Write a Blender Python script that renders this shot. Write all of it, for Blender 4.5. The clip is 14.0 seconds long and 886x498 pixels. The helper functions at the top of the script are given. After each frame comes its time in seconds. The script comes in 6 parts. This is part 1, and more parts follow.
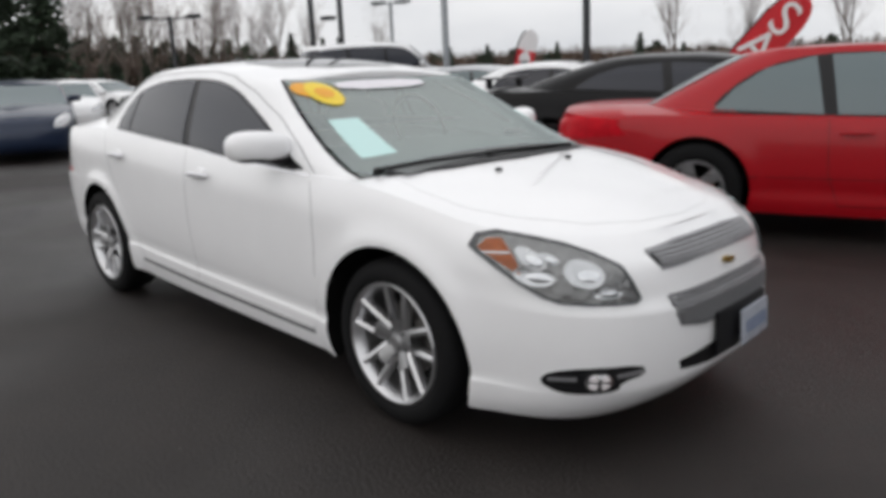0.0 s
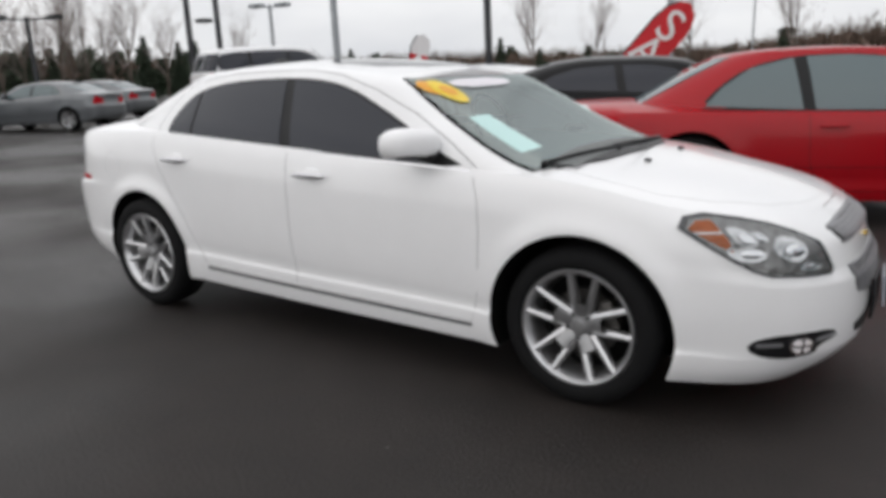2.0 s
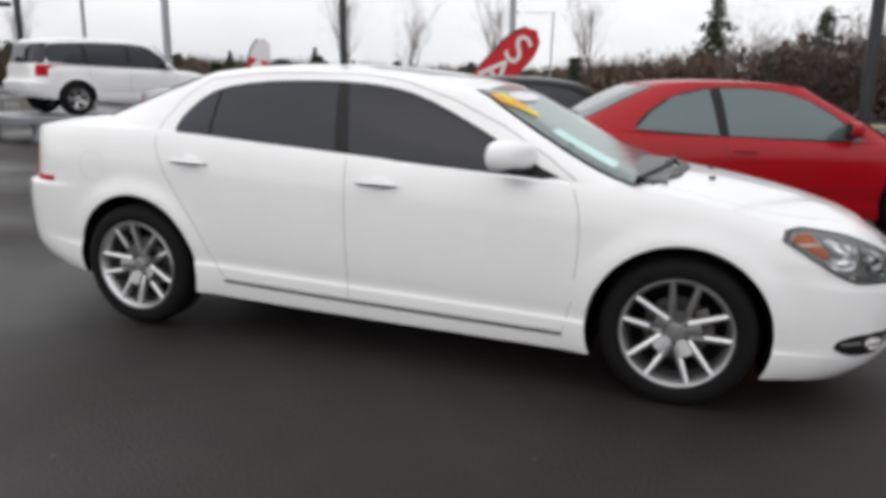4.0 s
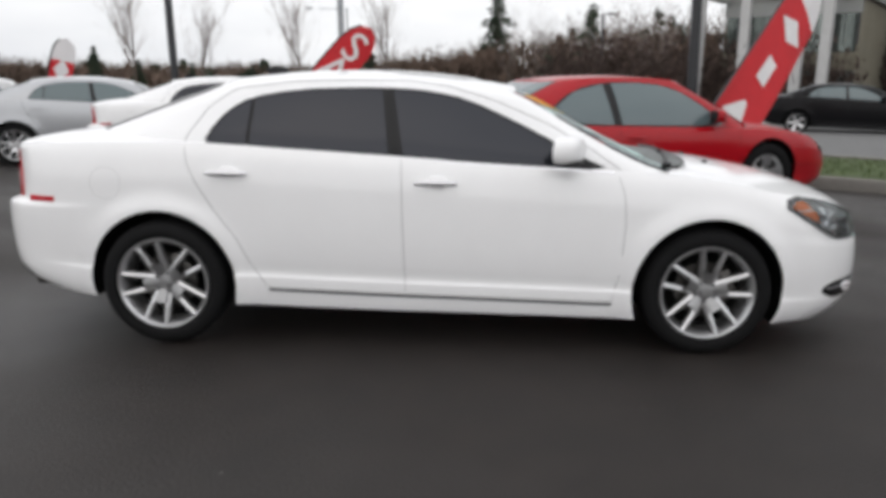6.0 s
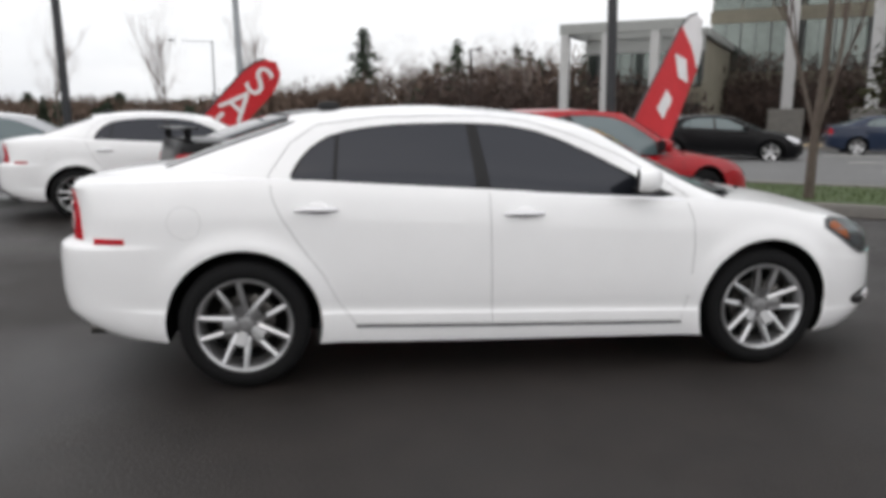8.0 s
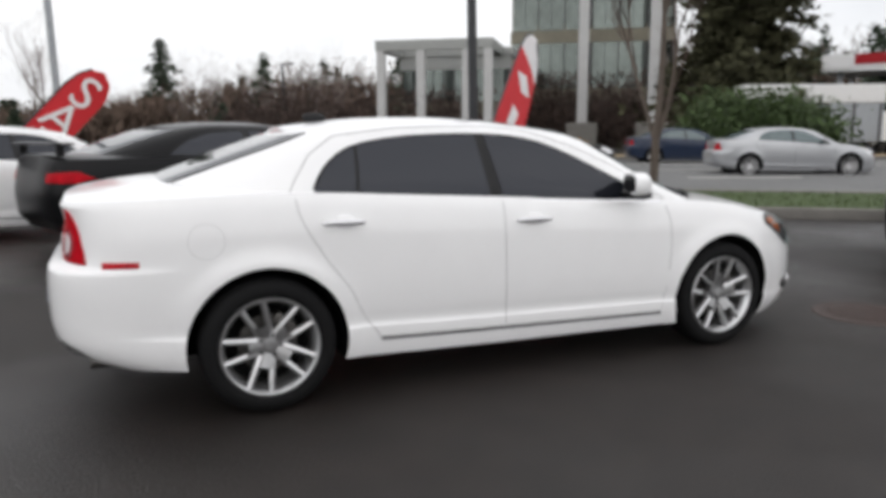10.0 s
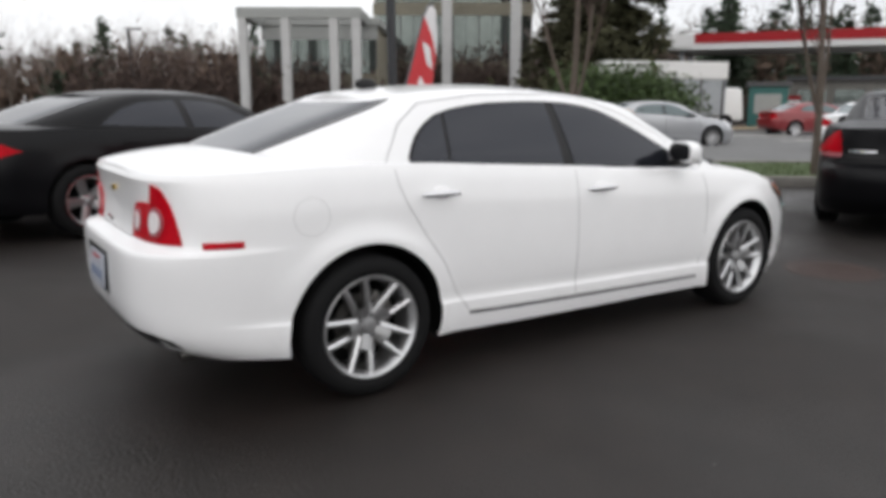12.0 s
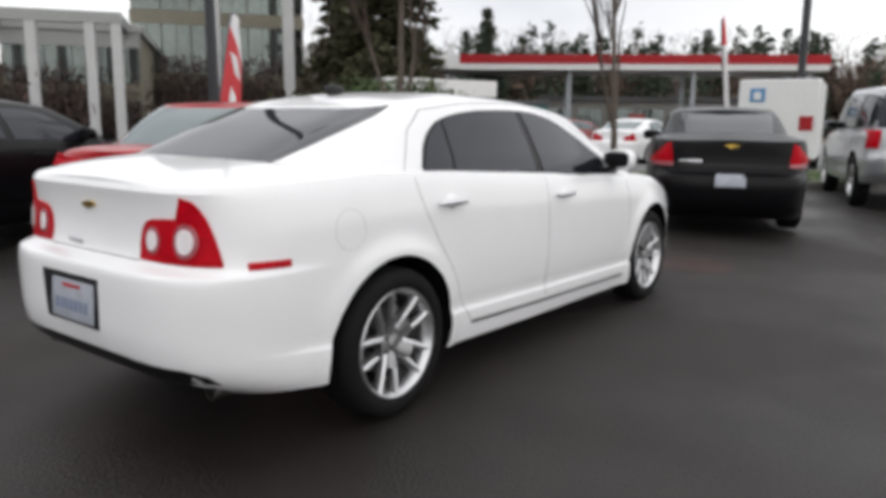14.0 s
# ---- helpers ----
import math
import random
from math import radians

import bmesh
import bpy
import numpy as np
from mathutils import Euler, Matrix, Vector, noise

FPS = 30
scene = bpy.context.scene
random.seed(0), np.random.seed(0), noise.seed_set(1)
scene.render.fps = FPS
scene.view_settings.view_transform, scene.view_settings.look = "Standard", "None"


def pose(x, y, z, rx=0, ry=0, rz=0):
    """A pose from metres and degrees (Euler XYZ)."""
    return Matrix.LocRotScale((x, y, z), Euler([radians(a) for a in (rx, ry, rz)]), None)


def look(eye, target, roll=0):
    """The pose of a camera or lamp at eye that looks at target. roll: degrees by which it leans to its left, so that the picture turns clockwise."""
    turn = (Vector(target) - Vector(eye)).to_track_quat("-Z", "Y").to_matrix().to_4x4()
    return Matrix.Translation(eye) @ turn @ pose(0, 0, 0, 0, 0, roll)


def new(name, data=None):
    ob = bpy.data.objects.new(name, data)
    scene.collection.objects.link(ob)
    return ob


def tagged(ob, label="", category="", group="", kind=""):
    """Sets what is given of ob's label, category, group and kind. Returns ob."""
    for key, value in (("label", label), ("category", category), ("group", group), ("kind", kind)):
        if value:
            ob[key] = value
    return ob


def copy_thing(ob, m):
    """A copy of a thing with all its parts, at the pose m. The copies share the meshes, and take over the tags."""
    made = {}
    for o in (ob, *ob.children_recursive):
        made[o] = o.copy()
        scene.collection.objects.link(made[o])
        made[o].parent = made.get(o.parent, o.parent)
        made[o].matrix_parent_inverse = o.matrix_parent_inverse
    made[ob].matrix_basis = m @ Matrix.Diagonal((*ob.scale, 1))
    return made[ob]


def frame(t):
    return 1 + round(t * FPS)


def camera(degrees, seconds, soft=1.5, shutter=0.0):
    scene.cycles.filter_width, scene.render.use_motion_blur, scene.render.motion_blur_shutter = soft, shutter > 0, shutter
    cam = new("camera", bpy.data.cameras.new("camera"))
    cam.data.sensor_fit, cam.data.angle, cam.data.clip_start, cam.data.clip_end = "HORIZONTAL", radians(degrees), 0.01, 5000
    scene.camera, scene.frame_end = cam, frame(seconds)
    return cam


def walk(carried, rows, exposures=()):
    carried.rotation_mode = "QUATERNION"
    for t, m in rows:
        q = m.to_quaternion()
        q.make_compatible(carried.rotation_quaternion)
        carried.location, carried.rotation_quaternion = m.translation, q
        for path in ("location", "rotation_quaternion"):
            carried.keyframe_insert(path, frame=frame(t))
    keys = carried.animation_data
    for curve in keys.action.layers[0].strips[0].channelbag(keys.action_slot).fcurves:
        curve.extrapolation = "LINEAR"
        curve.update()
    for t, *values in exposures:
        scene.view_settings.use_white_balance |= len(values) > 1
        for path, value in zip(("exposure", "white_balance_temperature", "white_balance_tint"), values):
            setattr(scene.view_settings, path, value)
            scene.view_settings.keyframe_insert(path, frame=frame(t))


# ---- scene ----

cam = camera(62.0, 14.0, soft=4.6)
PATH = [
    (0, (3.506, -2.607, 1.361), (2.118, -1.246, 0.892), -1.8),
    (0.5, (3.326, -2.865, 1.373), (1.978, -1.45, 0.951), -2.0),
    (1, (3.103, -3.124, 1.367), (1.857, -1.623, 0.926), -0.3),
    (1.5, (2.84, -3.312, 1.365), (1.721, -1.72, 0.901), -0.9),
    (2, (2.587, -3.507, 1.368), (1.491, -1.901, 0.9), -1.9),
    (2.5, (2.287, -3.765, 1.369), (1.305, -2.086, 0.906), -1.5),
    (3, (2.001, -3.88, 1.365), (1.138, -2.134, 0.914), -0.4),
    (5.5, (0.516, -4.466, 1.379), (0.316, -2.525, 0.941), 1.8),
    (6, (0.217, -4.58, 1.387), (0.135, -2.631, 0.947), 0.4),
    (6.5, (-0.1, -4.594, 1.391), (-0.112, -2.643, 0.953), -0.4),
    (7, (-0.389, -4.615, 1.388), (-0.307, -2.657, 0.989), -0.2),
    (7.5, (-0.703, -4.662, 1.402), (-0.501, -2.71, 1.016), -0.7),
    (8, (-0.945, -4.614, 1.395), (-0.663, -2.666, 1.04), 0.1),
    (8.5, (-1.186, -4.553, 1.403), (-0.822, -2.62, 1.042), 0.4),
    (9, (-1.461, -4.525, 1.399), (-0.955, -2.621, 1.052), 0.6),
    (11.5, (-2.802, -3.929, 1.343), (-1.753, -2.261, 0.998), -0.9),
    (12, (-3.023, -3.727, 1.347), (-1.902, -2.117, 0.96), 0.2),
    (12.5, (-3.263, -3.534, 1.322), (-1.995, -2.032, 0.954), 0.7),
    (13, (-3.451, -3.337, 1.32), (-2.121, -1.891, 0.948), 0.0),
    (13.5, (-3.611, -3.106, 1.31), (-2.166, -1.778, 0.924), 0.4),
    (14, (-3.802, -2.887, 1.299), (-2.226, -1.703, 0.957), 0.7),
]
walk(cam, [(t, look(eye, target, roll)) for t, eye, target, roll in PATH], [(0.0, 0.02), (1.5, 0.04), (3.0, 0.14), (5.5, 0.21), (7.5, 0.24), (11.0, 0.26), (14.0, 0.31)])

# ---- overcast sky and one wide, weak sun ----
world = bpy.data.worlds.new("overcast_sky")
scene.world = world
world.use_nodes = True
wn, wl = world.node_tree.nodes, world.node_tree.links
wn.clear()
sky = wn.new("ShaderNodeTexSky")
sky.sky_type, sky.sun_disc = "NISHITA", False
sky.sun_elevation, sky.sun_rotation = radians(42), radians(200)
sky.air_density, sky.dust_density, sky.ozone_density = 1.0, 4.0, 1.0
sky_dim = wn.new("ShaderNodeVectorMath")
sky_dim.operation = "SCALE"
sky_dim.inputs["Scale"].default_value = 0.10
wl.new(sky.outputs["Color"], sky_dim.inputs[0])
tc = wn.new("ShaderNodeTexCoord")
wmap = wn.new("ShaderNodeMapping")
wmap.inputs["Scale"].default_value = (1.0, 1.0, 3.2)
wl.new(tc.outputs["Generated"], wmap.inputs["Vector"])
wnoise = wn.new("ShaderNodeTexNoise")
wnoise.inputs["Scale"].default_value, wnoise.inputs["Detail"].default_value = 1.7, 5.0
wl.new(wmap.outputs["Vector"], wnoise.inputs["Vector"])
wramp = wn.new("ShaderNodeValToRGB")
wramp.color_ramp.elements[0].position, wramp.color_ramp.elements[0].color = 0.30, (0.60, 0.615, 0.65, 1)
wramp.color_ramp.elements[1].position, wramp.color_ramp.elements[1].color = 0.62, (0.86, 0.86, 0.87, 1)
wl.new(wnoise.outputs["Fac"], wramp.inputs["Fac"])
wmix = wn.new("ShaderNodeMix")
wmix.data_type = "RGBA"
wmix.inputs["Factor"].default_value = 0.93
wl.new(sky_dim.outputs["Vector"], wmix.inputs["A"])
wl.new(wramp.outputs["Color"], wmix.inputs["B"])
wbg = wn.new("ShaderNodeBackground")
wbg.inputs["Strength"].default_value = 1.12
wl.new(wmix.outputs["Result"], wbg.inputs["Color"])
wout = wn.new("ShaderNodeOutputWorld")
wl.new(wbg.outputs["Background"], wout.inputs["Surface"])

sun_data = bpy.data.lights.new("sun", "SUN")
sun_data.energy, sun_data.angle, sun_data.color = 0.8, radians(160), (1.0, 0.97, 0.93)
sun = new("sun", sun_data)
sun.matrix_world = look((0, 0, 30), (7, 14, 0))
scene.view_settings.exposure = 0.0


# ---- materials ----
def material(name, color, rough=0.5, metal=0.0, coat=0.0, vary=0.0, scale=8.0, bump=0.0, bump_scale=40.0, spec=0.5, emit=0.0, coat_rough=0.05, rand=0.0):
    """Principled surface with variation at two scales and fine relief."""
    m = bpy.data.materials.new(name)
    m.use_nodes = True
    n, l = m.node_tree.nodes, m.node_tree.links
    p = n["Principled BSDF"]
    p.inputs["Base Color"].default_value = (*color, 1)
    p.inputs["Roughness"].default_value, p.inputs["Metallic"].default_value = rough, metal
    p.inputs["Coat Weight"].default_value, p.inputs["Coat Roughness"].default_value = coat, coat_rough
    p.inputs["Specular IOR Level"].default_value = spec
    if emit:
        p.inputs["Emission Color"].default_value, p.inputs["Emission Strength"].default_value = (*color, 1), emit
    tex = n.new("ShaderNodeTexCoord")
    if vary or rand:
        a, b = n.new("ShaderNodeTexNoise"), n.new("ShaderNodeTexNoise")
        a.inputs["Scale"].default_value, b.inputs["Scale"].default_value = scale, scale * 9
        a.inputs["Detail"].default_value = b.inputs["Detail"].default_value = 4
        l.new(tex.outputs["Object"], a.inputs["Vector"])
        l.new(tex.outputs["Object"], b.inputs["Vector"])
        add = n.new("ShaderNodeMath")
        add.operation = "ADD"
        l.new(a.outputs["Fac"], add.inputs[0])
        l.new(b.outputs["Fac"], add.inputs[1])
        val = n.new("ShaderNodeMapRange")
        val.inputs["From Min"].default_value, val.inputs["From Max"].default_value = 0.6, 1.4
        val.inputs["To Min"].default_value, val.inputs["To Max"].default_value = 1 - vary, 1 + vary
        l.new(add.outputs["Value"], val.inputs["Value"])
        hsv = n.new("ShaderNodeHueSaturation")
        hsv.inputs["Color"].default_value = (*color, 1)
        if rand:
            geo = n.new("ShaderNodeNewGeometry")
            isl = n.new("ShaderNodeMapRange")
            isl.inputs["To Min"].default_value, isl.inputs["To Max"].default_value = 1 - rand, 1 + rand
            l.new(geo.outputs["Random Per Island"], isl.inputs["Value"])
            mul = n.new("ShaderNodeMath")
            mul.operation = "MULTIPLY"
            l.new(isl.outputs["Result"], mul.inputs[0])
            l.new(val.outputs["Result"], mul.inputs[1])
            l.new(mul.outputs["Value"], hsv.inputs["Value"])
        else:
            l.new(val.outputs["Result"], hsv.inputs["Value"])
        l.new(hsv.outputs["Color"], p.inputs["Base Color"])
    if bump:
        t = n.new("ShaderNodeTexNoise")
        t.inputs["Scale"].default_value, t.inputs["Detail"].default_value = bump_scale, 6
        l.new(tex.outputs["Object"], t.inputs["Vector"])
        bp = n.new("ShaderNodeBump")
        bp.inputs["Strength"].default_value, bp.inputs["Distance"].default_value = bump, 0.02
        l.new(t.outputs["Fac"], bp.inputs["Height"])
        l.new(bp.outputs["Normal"], p.inputs["Normal"])
    return m


def clear_glass(name, tint, strength, rough=0.07):
    """Tinted see-through pane: transparent body, mirror gloss by Fresnel."""
    m = bpy.data.materials.new(name)
    m.use_nodes = True
    n, l = m.node_tree.nodes, m.node_tree.links
    n.clear()
    tr, gl, mix, fr, out = (n.new("ShaderNode" + k) for k in ("BsdfTransparent", "BsdfGlossy", "MixShader", "Fresnel", "OutputMaterial"))
    tr.inputs["Color"].default_value = (*tint, 1)
    gl.inputs["Roughness"].default_value = rough
    gl.inputs["Color"].default_value = (0.88, 0.96, 0.95, 1)
    fr.inputs["IOR"].default_value = strength
    l.new(fr.outputs["Fac"], mix.inputs["Fac"])
    l.new(tr.outputs["BSDF"], mix.inputs[1])
    l.new(gl.outputs["BSDF"], mix.inputs[2])
    l.new(mix.outputs["Shader"], out.inputs["Surface"])
    return m


def paint(name, color, flake=0.0, coat=0.75):
    return material(name, color, rough=0.28, metal=flake, coat=coat, spec=0.5 if coat > 0.5 else 0.25 if coat > 0.1 else 0.16, coat_rough=0.06, vary=0.02, scale=0.7)


WHITE = paint("white_paint", (0.85, 0.85, 0.86))
RED = paint("red_paint", (0.35, 0.003, 0.009), 0.0, 0.22)
BLACK = paint("black_paint", (0.004, 0.004, 0.005), 0.0, 0.05)
SILVER = paint("silver_paint", (0.42, 0.43, 0.45), 0.5)
BLUE = paint("dark_blue_paint", (0.012, 0.022, 0.050), 0.1, 0.5)
GREY = paint("grey_paint", (0.16, 0.17, 0.18), 0.4)
MAROON = paint("maroon_paint", (0.22, 0.02, 0.025), 0.2)
TINT = material("tinted_glass", (0.013, 0.0145, 0.019), rough=0.03, spec=0.54)
# Window glass whose pale base colour holds the reflected sky.
SKY_TINT = material("sky_toned_glass", (0.095, 0.13, 0.14), rough=0.03, spec=0.8)
PANE = clear_glass("windscreen_glass", (0.66, 0.88, 0.83), 3.0, 0.12)
LENS = clear_glass("lamp_lens", (0.93, 0.94, 0.94), 1.25)
RUBBER = material("tyre_rubber", (0.0055, 0.0055, 0.006), rough=0.8, spec=0.2, vary=0.2, scale=20, bump=0.15, bump_scale=120)
SEAM = material("panel_gap", (0.32, 0.32, 0.325), rough=0.8)
FINE_SEAM = material("closed_panel_gap", (0.60, 0.60, 0.605), rough=0.7)
TRIM = material("black_trim", (0.007, 0.007, 0.008), rough=0.4, spec=0.3)
# Black for wheel well liners, and for sheets that stand for shade.
WELL_AND_SHADE = material("wheel_well_plastic", (0.004, 0.004, 0.004), rough=0.95, spec=0.1)
TINT.node_tree.nodes["Principled BSDF"].inputs["Specular Tint"].default_value = (0.90, 0.92, 1.0, 1)
CABIN = material("cabin_plastic", (0.17, 0.18, 0.18), rough=0.8, vary=0.1, bump=0.2, bump_scale=200)
ALLOY = material("machined_alloy", (0.62, 0.62, 0.63), rough=0.28, metal=0.9, vary=0.05, scale=30)
# Alloy darkened for the shading round the hub and spoke roots.
HUB_GREY = material("hub_shade_alloy", (0.34, 0.34, 0.345), rough=0.38, metal=0.8, vary=0.1, scale=30)
DARK_ALLOY = material("shaded_alloy", (0.10, 0.10, 0.105), rough=0.45, metal=0.7)
CHROME = material("chrome", (0.72, 0.72, 0.74), rough=0.08, metal=1.0)
STEEL = material("brake_steel", (0.11, 0.105, 0.10), rough=0.4, metal=0.9)
LAMP_RED = material("red_lamp_plastic", (0.42, 0.002, 0.010), rough=0.30, spec=0.10, coat=0.0, vary=0.45, scale=11)
LAMP_PALE = material("pale_lamp_plastic", (0.40, 0.10, 0.12), rough=0.25, metal=0.2, coat=0.5, vary=0.25, scale=25)
AMBER = material("amber_lamp_plastic", (0.40, 0.11, 0.035), rough=0.25, spec=0.3, vary=0.3, scale=30)
REFLECTOR = material("lamp_reflector", (0.58, 0.58, 0.59), rough=0.14, metal=0.95, vary=0.12, scale=25, bump=0.25, bump_scale=25)
# White plastic for highlights laid on the lamps.
LAMP_HIGHLIGHT = material("lamp_highlight_white", (0.80, 0.76, 0.77), rough=0.2, coat=0.6, vary=0.15, scale=30)
HOUSING = material("lamp_housing", (0.26, 0.255, 0.255), rough=0.24, metal=0.8, vary=0.4, scale=16, bump=0.5, bump_scale=30)
MESHGREY = material("grille_mesh", (0.24, 0.24, 0.25), rough=0.4, metal=0.4)
GOLD = material("gold_badge", (0.55, 0.37, 0.08), rough=0.25, metal=0.9)
PLATE = material("plate_face", (0.36, 0.38, 0.43), rough=0.4, vary=0.3, scale=14)
PLATE_BAR = material("plate_print", (0.16, 0.20, 0.30), rough=0.5)
PAPER = material("pale_paper", (0.55, 0.78, 0.76), rough=0.6)
STICKER = material("yellow_sticker", (0.85, 0.62, 0.03), rough=0.5, vary=0.1, scale=6)
STICKER_INK = material("orange_sticker_print", (0.80, 0.36, 0.02), rough=0.5)
BANNER_WHITE = material("white_banner", (0.78, 0.76, 0.80), rough=0.6)

# ---- mesh helpers ----
def part(name, vf, mat, parent=None, label="", smooth=True, angle=35):
    """Links (vertices, faces) as one mesh object, under a parent if given. mat: a material or a list; faces may carry an index."""
    verts, faces = vf[0], vf[1]
    me = bpy.data.meshes.new(name)
    me.from_pydata([tuple(v) for v in verts], [], [tuple(q) for q in faces])
    for one in mat if isinstance(mat, (list, tuple)) else [mat]:
        me.materials.append(one)
    if len(vf) > 2:
        me.polygons.foreach_set("material_index", vf[2])
    bm = bmesh.new()
    bm.from_mesh(me)
    bmesh.ops.remove_doubles(bm, verts=bm.verts, dist=1e-5)
    bmesh.ops.recalc_face_normals(bm, faces=bm.faces)
    bm.to_mesh(me)
    bm.free()
    if smooth:
        me.polygons.foreach_set("use_smooth", [True] * len(me.polygons))
        me.set_sharp_from_angle(angle=radians(angle))
    ob = new(name, me)
    ob.parent = parent
    if label:
        ob["label"] = label
    return ob


def thing(name, m, label, category, group="", kind=""):
    ob = new(name)
    ob.empty_display_size = 0.2
    ob.matrix_world = m
    return tagged(ob, label, category, group, kind)


def joined(*meshes):
    verts, faces = [], []
    for v, q in meshes:
        k = len(verts)
        verts += [tuple(p) for p in v]
        faces += [tuple(i + k for i in one) for one in q]
    return verts, faces


def moved(vf, m):
    return [tuple(m @ Vector(v)) for v in vf[0]], vf[1]


def block(cx, cy, cz, sx, sy, sz, bevel=0.0, taper=1.0):
    """A box by centre and size, with rounded edges; taper narrows its top."""
    bm = bmesh.new()
    bmesh.ops.create_cube(bm, size=1)
    for v in bm.verts:
        k = taper if v.co.z > 0 else 1.0
        v.co = (cx + v.co.x * sx * k, cy + v.co.y * sy * k, cz + v.co.z * sz)
    if bevel:
        bmesh.ops.bevel(bm, geom=bm.edges[:], offset=bevel, segments=2, affect="EDGES", profile=0.6)
    out = [tuple(v.co) for v in bm.verts], [tuple(v.index for v in q.verts) for q in bm.faces]
    bm.free()
    return out


def lathe(profile, steps=40, axis="y", closed=False):
    """Turns a profile of (radius, along) round an axis."""
    verts, faces = [], []
    n = len(profile)
    for k in range(steps):
        a = 2 * math.pi * k / steps
        for r, h in profile:
            p = (r * math.sin(a), h, r * math.cos(a)) if axis == "y" else (r * math.cos(a), r * math.sin(a), h)
            verts.append(p)
    for k in range(steps):
        for i in range(n if closed else n - 1):
            j = (i + 1) % n
            faces.append((k * n + i, k * n + j, (k + 1) % steps * n + j, (k + 1) % steps * n + i))
    return verts, faces


def tube(path, radius, sides=8):
    """A round bar along points; radius: one, or one a point."""
    pts = [Vector(p) for p in path]
    rs = radius if isinstance(radius, (list, tuple)) else [radius] * len(pts)
    verts, faces = [], []
    ref = Vector((0.123, 0.31, 0.94)).normalized()
    for i, p in enumerate(pts):
        d = (pts[min(i + 1, len(pts) - 1)] - pts[max(i - 1, 0)]).normalized()
        if abs(d.dot(ref)) > 0.95:
            ref = Vector((0.9, 0.3, 0.1)).normalized()
        u = d.cross(ref).normalized()
        w = d.cross(u)
        for k in range(sides):
            a = 2 * math.pi * k / sides
            verts.append(p + rs[i] * (math.cos(a) * u + math.sin(a) * w))
    for i in range(len(pts) - 1):
        for k in range(sides):
            faces.append((i * sides + k, i * sides + (k + 1) % sides, (i + 1) * sides + (k + 1) % sides, (i + 1) * sides + k))
    faces.append(tuple(range(sides - 1, -1, -1)))
    faces.append(tuple((len(pts) - 1) * sides + k for k in range(sides)))
    return verts, faces


def curve(*pts):
    """Smooth curve through (x, value) pairs that never overshoots; clamped at its ends."""
    xs, ys = np.array(pts, float).T
    h, d = np.diff(xs), np.diff(ys) / np.diff(xs)
    m = np.zeros(len(xs))
    m[0], m[-1] = d[0], d[-1]
    for i in range(1, len(xs) - 1):
        if d[i - 1] * d[i] > 0:
            m[i] = 2 * d[i - 1] * d[i] / (d[i - 1] + d[i])

    def value(x):
        x = np.clip(np.asarray(x, float), xs[0], xs[-1])
        i = np.clip(np.searchsorted(xs, x) - 1, 0, len(h) - 1)
        t = (x - xs[i]) / h[i]
        return (2 * t**3 - 3 * t**2 + 1) * ys[i] + (t**3 - 2 * t**2 + t) * h[i] * m[i] + (3 * t**2 - 2 * t**3) * ys[i + 1] + (t**3 - t**2) * h[i] * m[i + 1]

    return value


def rounded(outline, times=2):
    """Cuts the corners of a closed outline."""
    pts = [np.array(p, float) for p in outline]
    for _ in range(times):
        pts = [q for a, b in zip(pts, pts[1:] + pts[:1]) for q in (0.75 * a + 0.25 * b, 0.25 * a + 0.75 * b)]
    return pts


def dense(outline, step):
    pts = []
    for a, b in zip(outline, outline[1:] + outline[:1]):
        a, b = np.array(a, float), np.array(b, float)
        k = max(1, int(np.linalg.norm(b - a) / step))
        pts += [a + (b - a) * i / k for i in range(k)]
    return pts


# ---- cars ----
SILL_CREASE = curve((0.0, 0.0), (0.13, 0.0), (0.188, 0.0005), (0.208, 0.0095), (0.24, 0.0105), (0.28, 0.003), (0.34, 0.0), (1.0, 0.0))


